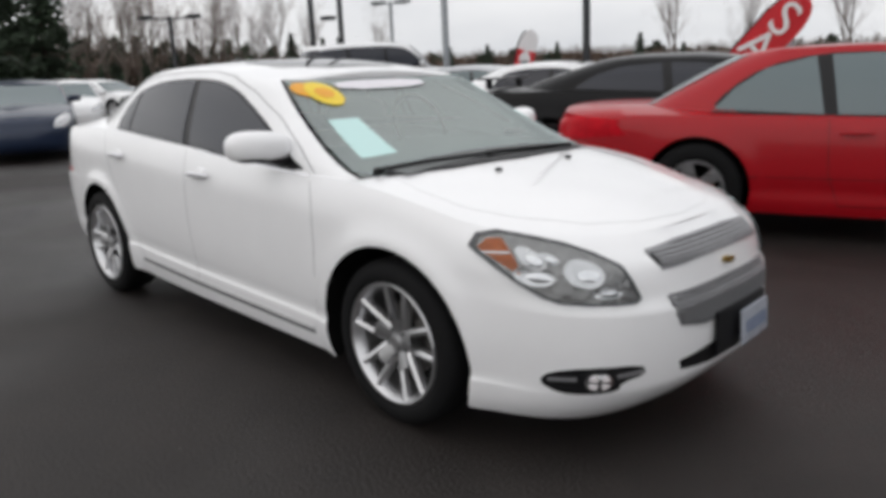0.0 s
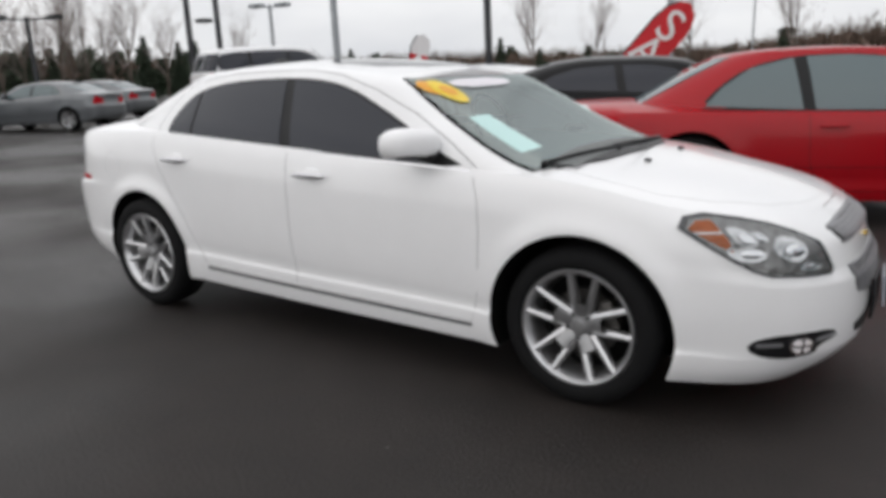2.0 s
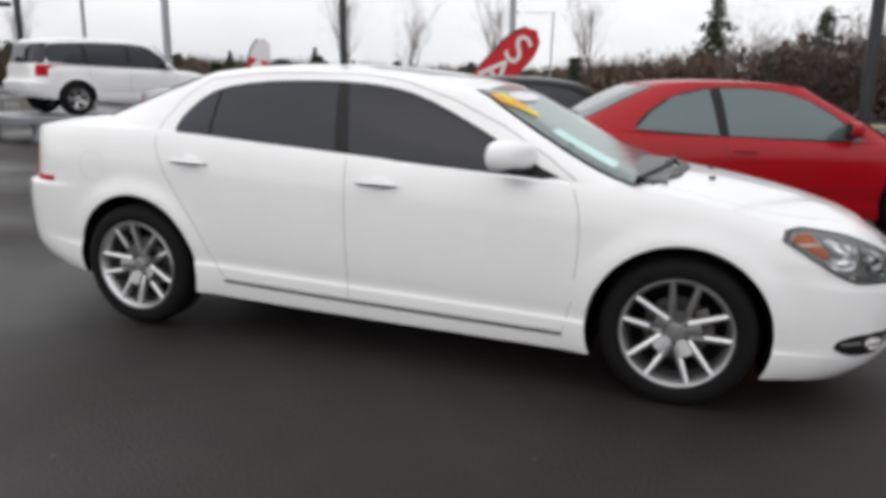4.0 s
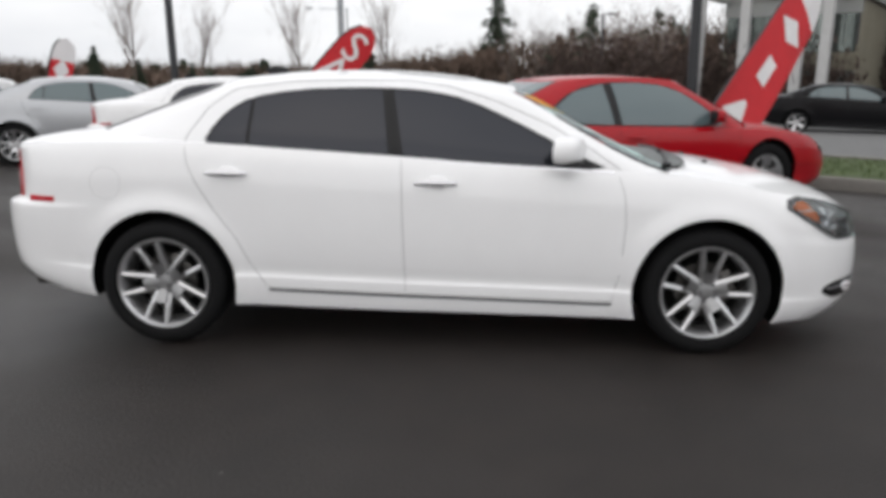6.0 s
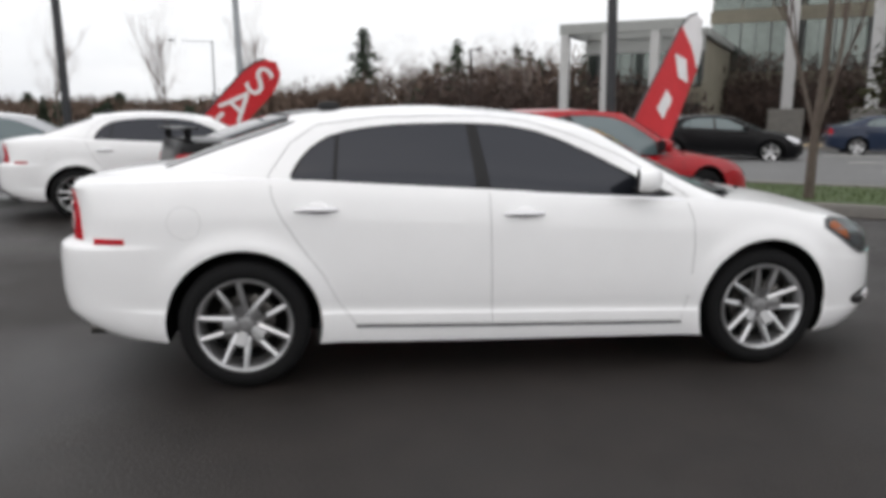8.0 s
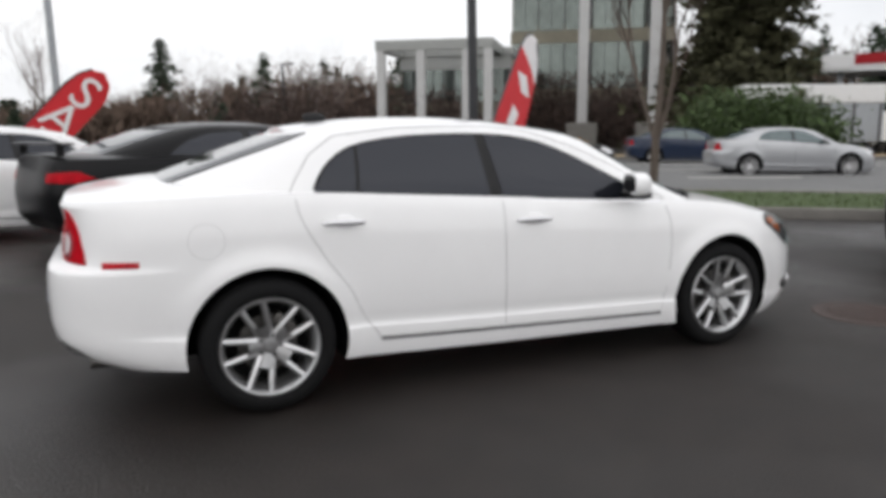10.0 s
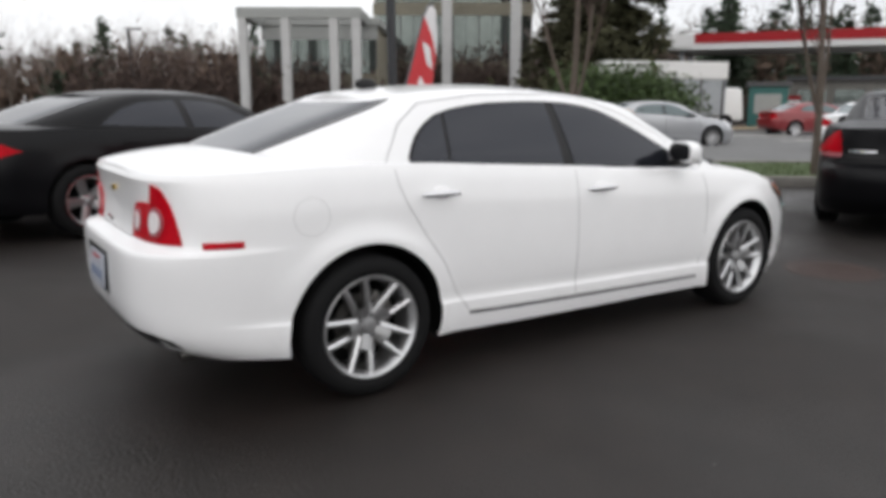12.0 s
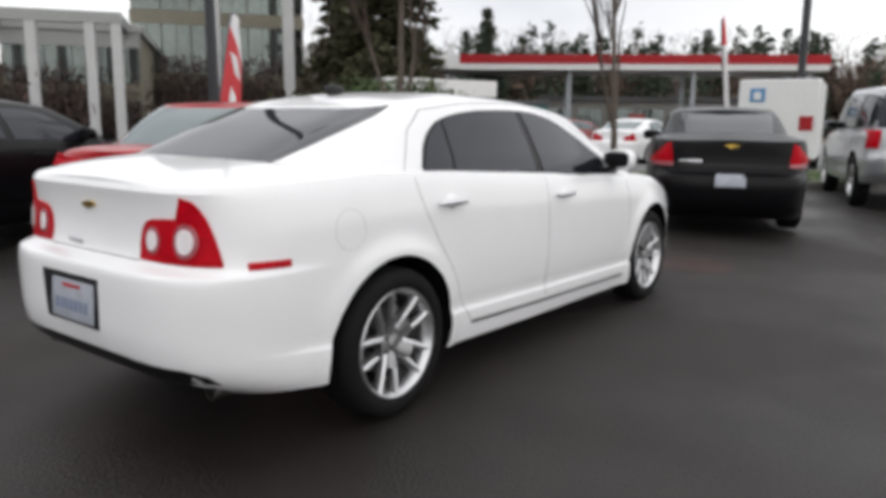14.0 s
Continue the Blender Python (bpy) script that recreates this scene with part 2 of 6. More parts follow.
class Shape:
    """A car's outer skin: a lower body of stacked outlines, and a cabin on it. x ahead, z up, origin on the ground amid the wheels."""

    def __init__(self, s):
        self.w, self.axle, self.hub, self.arch, self.rim, self.wide = s["w"], s["axle"], s["hub"], s["arch"], s["rim"], s["wide"]
        self.crown, self.cf, self.cr, self.nf, self.nr, self.z0 = s["crown"], s["cf"], s["cr"], s["nf"], s["nr"], s["z0"]
        self.z1, self.zc, self.front, self.rear, self.prof, self.wx = s["z1"], s["zc"], s["front"], s["rear"], s["prof"], s["wx"]
        self.cab_cf, self.cab_cr, self.cab_nf, self.cab_nr, self.cab_front, self.cab_rear = s["cab_cf"], s["cab_cr"], s["cab_nf"], s["cab_nr"], s["cab_front"], s["cab_rear"]
        self.cab_w, self.cab_wx, self.zt, self.roof, self.screen, self.screen_k = s["cab_w"], s["cab_wx"], s["zt"], s["roof"], s["screen"], s["screen_k"]
        self.back_screen, self.back_k, self.dlo, self.panes, self.sill_line, self.frame_line = s["back_screen"], s["back_k"], s["dlo"], s["panes"], s["sill_line"], s["frame_line"]
        self.seams, self.handles, self.rocker, self.mirror, self.headlight, self.taillight = s["seams"], s["handles"], s["rocker"], s["mirror"], s["headlight"], s["taillight"]
        self.faces, self.backs, self.crease = s["faces"], s["backs"], s.get("crease")

    def end(self, x, v, cab):
        """How far the outline at height v has closed in at x."""
        a, b = (self.cab_front(v), self.cab_rear(v)) if cab else (self.front(v), self.rear(v))
        cf, cr, nf, nr = (self.cab_cf, self.cab_cr, self.cab_nf, self.cab_nr) if cab else (self.cf, self.cr, self.nf, self.nr)
        f = np.clip((x - cf) / (a - cf), 0, 1)
        r = np.clip((x - cr) / (b - cr), 0, 1)
        return np.where(x > 0, np.clip(1 - f**nf, 0, 1) ** (1 / nf), np.clip(1 - r**nr, 0, 1) ** (1 / nr))

    def v_of(self, x, z, cab):
        lo, hi = (self.z1(x) - 0.03, self.zt(x)) if cab else (self.z0(x), self.z1(x))
        return np.clip((z - lo) / (hi - lo), 0, 1)

    def z_of(self, x, v, cab):
        lo, hi = (self.z1(x) - 0.03, self.zt(x)) if cab else (self.z0(x), self.z1(x))
        return lo + v * (hi - lo)

    def width(self, x, v, cab):
        if cab:
            return self.cab_w(v) * self.cab_wx(x)
        k = self.prof(v)
        if self.crease:
            k = k - self.crease(x) * SILL_CREASE(v)
        return self.w * self.wx(x) * k

    def deck_crown(self, x):
        """The boot lid is flatter across than the bonnet."""
        return self.crown + 2.4 * np.clip((-1.0 - x) / 0.6, 0, 1)

    def flare(self, x, z):
        out = 0.0
        for cx in (self.axle, -self.axle):
            r = np.sqrt((x - cx) ** 2 + (z - self.hub) ** 2)
            out = out + 0.018 * np.exp(-(((r - self.arch - 0.01) / 0.055) ** 2)) * (z > 0.1)
        return out

    def side(self, x, z, cab=False):
        """Half the width at x and height z."""
        v = self.v_of(x, z, cab)
        y = self.width(x, v, cab) * self.end(x, v, cab)
        return y if cab else y + self.flare(x, z) * self.end(x, v, cab)

    def nose(self, y, z, cab=False, back=False):
        """x of the front (or the back) at y and height z."""
        x = np.full(np.shape(y), -1.9 if back else 1.9) if not cab else np.full(np.shape(y), -1.4 if back else 0.9)
        for _ in range(9):
            v = self.v_of(x, z, cab)
            if cab:
                e, c, n = (self.cab_rear(v), self.cab_cr, self.cab_nr) if back else (self.cab_front(v), self.cab_cf, self.cab_nf)
            else:
                e, c, n = (self.rear(v), self.cr, self.nr) if back else (self.front(v), self.cf, self.nf)
            k = np.clip(np.abs(y) / self.width(x, v, cab), 0, 0.9995)
            x = 0.25 * x + 0.75 * (c + (e - c) * (1 - k**n) ** (1 / n))
        return x

    def outline(self, v, cab, na, nb, nc):
        """Half an outline at height v from the front's middle to the rear's."""
        e, r = (self.cab_front(v), self.cab_rear(v)) if cab else (self.front(v), self.rear(v))
        cf, cr, nf, nr = (self.cab_cf, self.cab_cr, self.cab_nf, self.cab_nr) if cab else (self.cf, self.cr, self.nf, self.nr)
        k = np.linspace(0, 0.88, na)
        xf, xr = cf + (e - cf) * (1 - k**nf) ** (1 / nf), cr + (r - cr) * (1 - k**nr) ** (1 / nr)
        x = np.concatenate([xf, np.linspace(xf[-1], cf, nb)[1:], np.linspace(cf, cr, nc)[1:], np.linspace(cr, xr[-1], nb)[1:], xr[::-1][1:]])
        y = self.width(x, v, cab) * self.end(x, v, cab)
        z = self.z_of(x, v, cab)
        if not cab:
            y = y + self.flare(x, z) * self.end(x, v, cab)
        y[0] = y[-1] = 0.0
        return x, y, z

    def skin(self, cab, rows, across, na, nb, nc, hole=None):
        """The closed skin: sides, top with its crown, and for the lower body a floor. hole(x, y, z): cells left out."""
        verts, faces = [], []
        lines = [self.outline(v, cab, na, nb, nc) for v in rows]
        n = len(lines[0][0])
        for sign in (-1, 1):
            base = len(verts)
            for x, y, z in lines:
                verts += [(x[i], sign * y[i], z[i]) for i in range(n)]
            for j in range(len(rows) - 1):
                for i in range(n - 1):
                    faces.append((base + j * n + i, base + j * n + i + 1, base + (j + 1) * n + i + 1, base + (j + 1) * n + i))
        for which in (1, 0) if not cab else (1,):
            x, y, z = lines[-1] if which else lines[0]
            base = len(verts)
            tops = (self.roof(x) if cab else self.zc(x)) if which else z
            for i in range(n):
                top = tops[i]
                for k in np.linspace(-1, 1, across):
                    lift = (1 - abs(k) ** (self.crown if cab else self.deck_crown(x[i]))) * (top - z[i])
                    verts.append((x[i], k * y[i], z[i] + lift))
            for i in range(n - 1):
                for k in range(across - 1):
                    faces.append((base + i * across + k, base + i * across + k + 1, base + (i + 1) * across + k + 1, base + (i + 1) * across + k))
        if hole:
            faces = [q for q in faces if not hole(*np.mean([verts[i] for i in q], axis=0))]
        return verts, faces

    def on_roof(self, y, x, off):
        """A place on the roof, lifted off it."""
        e = np.maximum(self.side(x, self.zt(x), True), 0.05)
        return x, y, self.zt(x) + (self.roof(x) - self.zt(x)) * (1 - np.clip(np.abs(y) / e, 0, 1) ** self.crown) + off

    def deck(self, x, y):
        """Height of the bonnet or boot at x, y."""
        e = np.maximum(self.side(x, self.z1(x)), 0.05)
        return self.z1(x) + (self.zc(x) - self.z1(x)) * (1 - np.clip(np.abs(y) / e, 0, 1) ** self.deck_crown(x))

    def on_side(self, cab, sign=-1):
        return lambda a, z, off: (a, sign * (self.side(a, z, cab) + off), z)

    def on_end(self, cab=False, back=False):
        s = -1 if back else 1
        up = 0.6 if cab else 0.0

        def at(y, z, off):
            y, z, off = np.broadcast_arrays(np.asarray(y, float), np.asarray(z, float), np.asarray(off, float))
            e = 0.01
            xa, xb = self.nose(y, z, cab, back), self.nose(y + np.where(y < 0, e, -e), z, cab, back)
            side = np.minimum(np.abs(xb - xa) / e, 4.0)
            k = 1 / np.sqrt(1 + side * side + up * up)
            return xa + s * off * k, y + np.where(y > 0, 1, -1) * off * side * k, z + off * up * k

        return at


def laid(at, flat, lift):
    """Points of a surface at flat places, each lifted off it."""
    u, v = np.array(flat, float).T
    return [tuple(map(float, p)) for p in zip(*np.broadcast_arrays(*at(u, v, np.array(lift, float))))]


def pad(outline, at, off, rings=6, dome=0.0, sink=0.012, soft=1, step=0.04):
    """A panel inside a rounded outline, laid on a surface in rings from its middle, with a turned-in edge."""
    pts = dense(rounded(outline, soft) if soft else [np.array(p, float) for p in outline], step)
    mid = np.mean(pts, axis=0)
    n = len(pts)
    flat, lift, faces = [mid], [off + dome], []
    for r in range(1, rings + 1):
        k = r / rings
        flat += [mid + (p - mid) * k for p in pts]
        lift += [off + dome * (1 - k * k)] * n
    flat += pts
    lift += [off - sink] * n
    verts = laid(at, flat, lift)
    for i in range(n):
        faces.append((0, 1 + i, 1 + (i + 1) % n))
    for r in range(rings):
        a, b = 1 + r * n, 1 + (r + 1) * n
        faces += [(a + i, b + i, b + (i + 1) % n, a + (i + 1) % n) for i in range(n)]
    return verts, faces


def strip(line, at, off, wide, step=0.03, high=0.002):
    """A thin raised strip along a line on a surface."""
    pts = []
    for a, b in zip(line, line[1:]):
        a, b = np.array(a, float), np.array(b, float)
        k = max(1, int(np.linalg.norm(b - a) / step))
        pts += [a + (b - a) * i / k for i in range(k)]
    pts.append(np.array(line[-1], float))
    flat, lift, faces = [], [], []
    for i, p in enumerate(pts):
        d = pts[min(i + 1, len(pts) - 1)] - pts[max(i - 1, 0)]
        d = d / max(np.linalg.norm(d), 1e-6)
        side = np.array((-d[1], d[0])) * wide / 2
        flat += [p - side, p - side * 0.8, p + side * 0.8, p + side]
        lift += [off - 0.004, off + high, off + high, off - 0.004]
    verts = laid(at, flat, lift)
    for i in range(len(pts) - 1):
        faces += [(4 * i + k, 4 * i + k + 1, 4 * i + 5 + k, 4 * i + 4 + k) for k in range(3)]
    return verts, faces


def superball(cx, cy, cz, sx, sy, sz, power=2.6, n=20, m=12):
    """A rounded lump, between a ball and a box."""
    f = lambda t: math.copysign(abs(t) ** (2 / power), t)  # noqa: E731
    verts, faces = [], []
    for j in range(m + 1):
        b = math.pi * (j / m - 0.5)
        for i in range(n):
            a = 2 * math.pi * i / n
            verts.append((cx + sx * f(math.cos(b)) * f(math.cos(a)), cy + sy * f(math.cos(b)) * f(math.sin(a)), cz + sz * f(math.sin(b))))
    for j in range(m):
        for i in range(n):
            faces.append((j * n + i, j * n + (i + 1) % n, (j + 1) * n + (i + 1) % n, (j + 1) * n + i))
    return verts, faces


def wheel_meshes(radius, rim, wide, style):
    """Tyre, rim barrel, spokes, hub, lug holes as dark pegs, disc: face outward to -y."""
    h = wide / 2
    tyre = lathe([(rim - 0.004, -h * 0.86), (rim + 0.008, -h * 0.99), (rim + 0.022, -h * 1.03), ((rim + radius) / 2, -h * 1.05), (radius - 0.022, -h * 0.96), (radius - 0.008, -h * 0.84), (radius - 0.001, -h * 0.62), (radius, -h * 0.36), (radius - 0.008, -h * 0.33), (radius - 0.008, -h * 0.27), (radius, -h * 0.24), (radius, -h * 0.04), (radius - 0.008, -h * 0.02), (radius - 0.008, h * 0.04), (radius, h * 0.06), (radius, h * 0.36), (radius - 0.008, h * 0.84), (radius - 0.022, h * 0.96), ((rim + radius) / 2, h * 1.05), (rim, h * 0.9)], 56)
    barrel = lathe([(rim + 0.002, -h * 0.93), (rim - 0.003, -h * 0.99), (rim - 0.009, -h * 0.985), (rim - 0.013, -h * 0.95), (rim - 0.030, -h * 0.62), (rim - 0.033, -h * 0.45), (rim - 0.036, h * 0.7), (rim, h * 0.9)], 56)
    spokes, webs = [], []

    def spoke(a, in_off, out_off, w_in, w_out, r_in, r_out):
        """One tapered spoke with a crowned face, at angle a."""
        rows = []
        for k in np.linspace(0, 1, 6):
            r = r_in + (r_out - r_in) * k
            off = in_off + (out_off - in_off) * k
            w = w_in + (w_out - w_in) * k
            face = -h * (0.62 + 0.30 * k**0.8)
            rows.append([(off - w, r, face + 0.03), (off - w * 0.8, r, face + 0.004), (off, r, face - 0.002), (off + w * 0.8, r, face + 0.004), (off + w, r, face + 0.03)])
        verts, faces = [], []
        for row in rows:
            for x, r, y in row:
                verts.append((x * math.cos(a) + r * math.sin(a), y, r * math.cos(a) - x * math.sin(a)))
        for j in range(5):
            for i in range(4):
                faces.append((j * 5 + i, j * 5 + i + 1, (j + 1) * 5 + i + 1, (j + 1) * 5 + i))
        return verts, faces

    for k in range(5):
        a = 2 * math.pi * k / 5
        if style == "twin":
            spokes += [spoke(a, -0.027, -0.058, 0.0190, 0.0150, 0.050, rim - 0.012), spoke(a, 0.027, 0.058, 0.0190, 0.0150, 0.050, rim - 0.012)]
            webs.append(spoke(a, 0.0, 0.0, 0.024, 0.036, 0.03, 0.108))
        else:
            spokes.append(spoke(a, 0, 0, 0.044, 0.056, 0.05, rim - 0.012))
    hub = lathe([(0.0, -h * 0.80), (0.026, -h * 0.79), (0.031, -h * 0.74), (0.033, -h * 0.68), (0.052, -h * 0.655), (0.064, -h * 0.645), (0.070, -h * 0.58), (0.072, -h * 0.2)], 30)
    # Pegs coloured dark, standing for the shade in the lug holes.
    lug_pegs = [moved(lathe([(0.0, -h * 0.70), (0.008, -h * 0.69), (0.009, -h * 0.5)], 8), Matrix.Translation((0.052 * math.sin(2 * math.pi * (k + 0.5) / 5), 0, 0.052 * math.cos(2 * math.pi * (k + 0.5) / 5)))) for k in range(5)]
    disc = lathe([(0.03, -h * 0.1), (0.145, -h * 0.1), (0.145, h * 0.05), (0.03, h * 0.05)], 36)
    caliper = moved(block(0.0, -h * 0.12, 0.125, 0.13, 0.07, 0.06, 0.012), Matrix.Rotation(radians(62), 4, "Y"))
    # Black disc added for the shade seen between the spokes.
    back = lathe([(0.0, h * 0.3), (rim - 0.03, h * 0.3)], 30)
    return dict(tyre=tyre, barrel=barrel, spokes=spokes, webs=webs, hub=hub, lug_pegs=lug_pegs, disc=disc, caliper=caliper, back=back)


MADE_WHEELS = {}


def add_wheel(car, x, y, radius, rim, wide, style, flip, fine, metal, roll=0.0):
    key = (radius, rim, wide, style, fine, metal.name)
    root = new("wheel")
    root.parent = car
    root.location = (x, y, radius)
    root.rotation_euler = (0, radians(roll), math.pi if flip else 0)
    first = MADE_WHEELS.get(key)
    if first:
        for o in first:
            c = o.copy()
            scene.collection.objects.link(c)
            c.parent = root
        return root
    w = wheel_meshes(radius, rim, wide, style)
    made = [part("tyre", w["tyre"], RUBBER, root, "black rubber tyre")]
    if fine:
        made.append(part("rim", w["barrel"], metal, root, "bright alloy rim"))
        made += [part("spoke", s, metal, root) for s in w["spokes"]]
        made += [part("spoke_root", s, HUB_GREY, root, "alloy spoke root, shade in its grey") for s in w["webs"]]
        made.append(part("hub_cap", w["hub"], HUB_GREY, root, "grey alloy hub"))
        made += [part("lug_hole", s, DARK_ALLOY, root) for s in w["lug_pegs"]]
        made.append(part("brake_disc", w["disc"], STEEL, root))
        made.append(part("brake_caliper", w["caliper"], STEEL, root))
        made.append(part("spoke_gap_shade", w["back"], WELL_AND_SHADE, root))
    else:
        made.append(part("rim", joined(w["barrel"], w["hub"], *w["spokes"], *w["webs"]), metal, root, "alloy rim"))
        made.append(part("spoke_gap_shade", w["back"], WELL_AND_SHADE, root))
    MADE_WHEELS[key] = made
    return root


def make_body(S, car, mat, fine):
    """The lower body with its wheel openings cut through, and the cabin's skin over it."""
    rows = np.unique(np.r_[np.linspace(0, 1, 34), 0.188, 0.196, 0.204, 0.220, 0.582, 0.592, 0.602, 0.612, 0.622, 0.632]) if fine else np.linspace(0, 1, 18)
    dims = (16, 26, 60) if fine else (10, 14, 30)
    ob = part("body", S.skin(False, rows, 21 if fine else 13, *dims), [mat, WELL_AND_SHADE], car)
    cut = []
    for cx in (S.axle, -S.axle):
        for sign in (-1, 1):
            v, q = lathe([(0, -0.17), (S.arch, -0.17), (S.arch, 0.5), (0, 0.5)], 72)
            m = Matrix.Translation((cx, sign * (S.w - 0.16), S.hub)) @ Matrix.Rotation(0 if sign > 0 else math.pi, 4, "Z")
            cut.append(moved((v, q), m))
    tool = part("cutter", joined(*cut), [mat, WELL_AND_SHADE], car, smooth=False)
    tool.data.polygons.foreach_set("material_index", [1] * len(tool.data.polygons))
    mod = ob.modifiers.new("wheel_openings", "BOOLEAN")
    mod.operation, mod.solver, mod.object = "DIFFERENCE", "EXACT", tool
    bpy.context.view_layer.update()
    cutted = bpy.data.meshes.new_from_object(ob.evaluated_get(bpy.context.evaluated_depsgraph_get()))
    ob.modifiers.clear()
    ob.data = cutted
    cutted.polygons.foreach_set("use_smooth", [True] * len(cutted.polygons))
    cutted.set_sharp_from_angle(angle=radians(24 if fine else 38))
    gone = tool.data
    bpy.data.objects.remove(tool)
    bpy.data.meshes.remove(gone)
    return ob


def make_car(name, S, m, mat, label, group="", fine=False, glass=None, wheel="five", metal=None, screen=None):
    """A whole car from its shape: body, cabin, panes, wheels, lamps, mirrors, plates. Returns its root."""
    car = thing(name, m, label, "car", group)
    glass = glass or TINT
    body = make_body(S, car, mat, fine)
    body["label"] = "painted steel body"
    lo, hi = S.screen
    rl, rh = S.back_screen

    def in_screen(x, y, z):
        v = S.v_of(x, z, True)
        return x > 0.15 and lo < v < hi and abs(y) < S.width(x, v, True) * S.screen_k and S.end(x, v, True) < 0.975

    rows = np.linspace(0, 1, 30 if fine else 14)
    dims = (16, 22, 24) if fine else (9, 10, 10)
    part("roof", S.skin(True, rows, 21 if fine else 11, *dims, hole=in_screen if fine else None), mat, car, "painted roof and pillars")
    # windscreen and rear window
    def pane(v0, v1, back, k, off, cols=21, rows=14):
        verts, faces = [], []
        for v in np.linspace(v0, v1, rows):
            e = S.cab_rear(v) if back else S.cab_front(v)
            c, n = (S.cab_cr, S.cab_nr) if back else (S.cab_cf, S.cab_nf)
            edge = k if np.isscalar(k) else k[0] + (k[1] - k[0]) * v
            kk = np.linspace(-edge, edge, cols)
            x = c + (e - c) * (1 - np.abs(kk) ** n) ** (1 / n)
            verts += list(zip((x + (-1 if back else 1) * off * 0.5).tolist(), (S.width(x, v, True) * kk).tolist(), (S.z_of(x, v, True) + off * 0.85).tolist()))
        for j in range(rows - 1):
            for i in range(cols - 1):
                faces.append((j * cols + i, j * cols + i + 1, (j + 1) * cols + i + 1, (j + 1) * cols + i))
        return verts, faces

    part("windscreen_surround", joined(pane(lo - 0.02, lo + 0.035, False, S.screen_k + 0.012, 0.004, rows=3), pane(hi - 0.02, hi + 0.01, False, S.screen_k + 0.005, 0.003, rows=3)), TRIM, car, "black rubber windscreen surround")
    wind = part("windscreen", pane(lo, hi, False, S.screen_k, 0.006), PANE if fine else (screen or glass), car, "clear green-tinted windscreen")
    wind.visible_shadow = not fine
    part("rear_window", pane(rl, rh, True, S.back_k, 0.006), glass, car, "dark tinted rear window")
    # side windows
    for sign in (-1, 1):
        at = S.on_side(True, sign)
        part("window_surround", pad(S.dlo, at, 0.002, 8, soft=1, step=0.05), TRIM, car, "black window surround")
        for outline in S.panes:
            part("window", pad(outline, at, 0.006, 8, soft=0, step=0.05), glass, car, "dark tinted side window")
        part("window_molding", strip(S.sill_line, at, 0.004, 0.012), CHROME if fine else TRIM, car)
        skin = S.on_side(False, sign)
        if fine:
            frame_line = strip(S.frame_line, at, 0.0002, 0.006, high=0.0006)
            part("door_frame_joint", frame_line, SEAM, car)
        for line in S.seams:
            part("door_gap", strip(line, skin, 0.0002, 0.0045 if fine else 0.006, high=0.0006), SEAM if fine else TRIM, car)
        for hx, hz in S.handles:
            y = float(S.side(hx, hz)) * sign
            hand = part("door_handle", superball(hx, y + sign * 0.022, hz, 0.112, 0.012, 0.013, 3.0), CHROME if fine else mat, car, "chrome door handle" if fine else "")
            if fine:
                part("handle_cup", superball(hx + 0.01, y, hz + 0.004, 0.05, 0.012, 0.032, 2.4), mat, hand)
        if S.rocker:
            part("rocker_strip", strip(S.rocker, skin, 0.003, 0.014, high=0.004), DARK_ALLOY, car, "dark metallic sill strip")
        # mirrors
        mx, mz = S.mirror
        my = sign * (float(S.side(mx, mz - 0.04, True)) + 0.098)
        shape, faces = superball(0, 0, 0, 0.085, 0.124, 0.070, 2.7, 28, 18)
        shape = [(mx + max(x, -0.046) - 0.34 * y * sign, my + y, mz + (z if z > -0.050 else -0.050) * (1 + 0.10 * y * sign / 0.124)) for x, y, z in shape]
        shell = part("side_mirror", (shape, faces), mat, car, "painted door mirror")
        part("mirror_foot", joined(superball(mx + 0.03, my - sign * 0.10, mz - 0.060, 0.06, 0.070, 0.020, 2.6), superball(mx + 0.010, my, mz - 0.051, 0.062, 0.104, 0.010, 3.2)), TRIM, shell)
        glass_face = [(mx + x - 0.045 - 0.34 * y * sign, my + y, mz + 0.006 + z) for x, y, z in superball(0, 0, 0, 0.006, 0.100, 0.050, 3.2)[0]]
        part("mirror_glass", (glass_face, superball(0, 0, 0, 0.006, 0.100, 0.050, 3.2)[1]), TRIM, shell, "dark mirror glass")
    # lamps
    front, back = S.on_end(False, False), S.on_end(False, True)
    for sign in (-1, 1):
        flip = lambda pts: [(sign * -1 * y, z) for y, z in pts]  # noqa: E731
        lamp = part("headlight", pad(flip(S.headlight), front, 0.002, 6, soft=0, step=0.02), HOUSING if fine else REFLECTOR, car, "clear wraparound headlight")
        if fine:
            for (y, z), rx, rz in (((-0.700, 0.748), 0.022, 0.036), ((-0.708, 0.693), 0.034, 0.034), ((-0.610, 0.700), 0.046, 0.046), ((-0.668, 0.748), 0.018, 0.018), ((-0.568, 0.636), 0.040, 0.018)):
                ring = [(y * -sign + rx * math.cos(a), z + rz * math.sin(a)) for a in np.linspace(0, 2 * math.pi, 20)[:-1]]
                bowl = part("reflector_bowl", pad(ring, front, 0.010, 5, dome=-0.007, soft=0, step=0.01, sink=0.008), REFLECTOR, lamp, "bright reflector bowl")
                # A bright ellipse in each bowl stands for its glint.
                glint = [(y * -sign + 0.6 * rx * math.cos(a) + 0.15 * rx, z + 0.45 * rz * math.sin(a) - 0.1 * rz) for a in np.linspace(0, 2 * math.pi, 16)[:-1]]
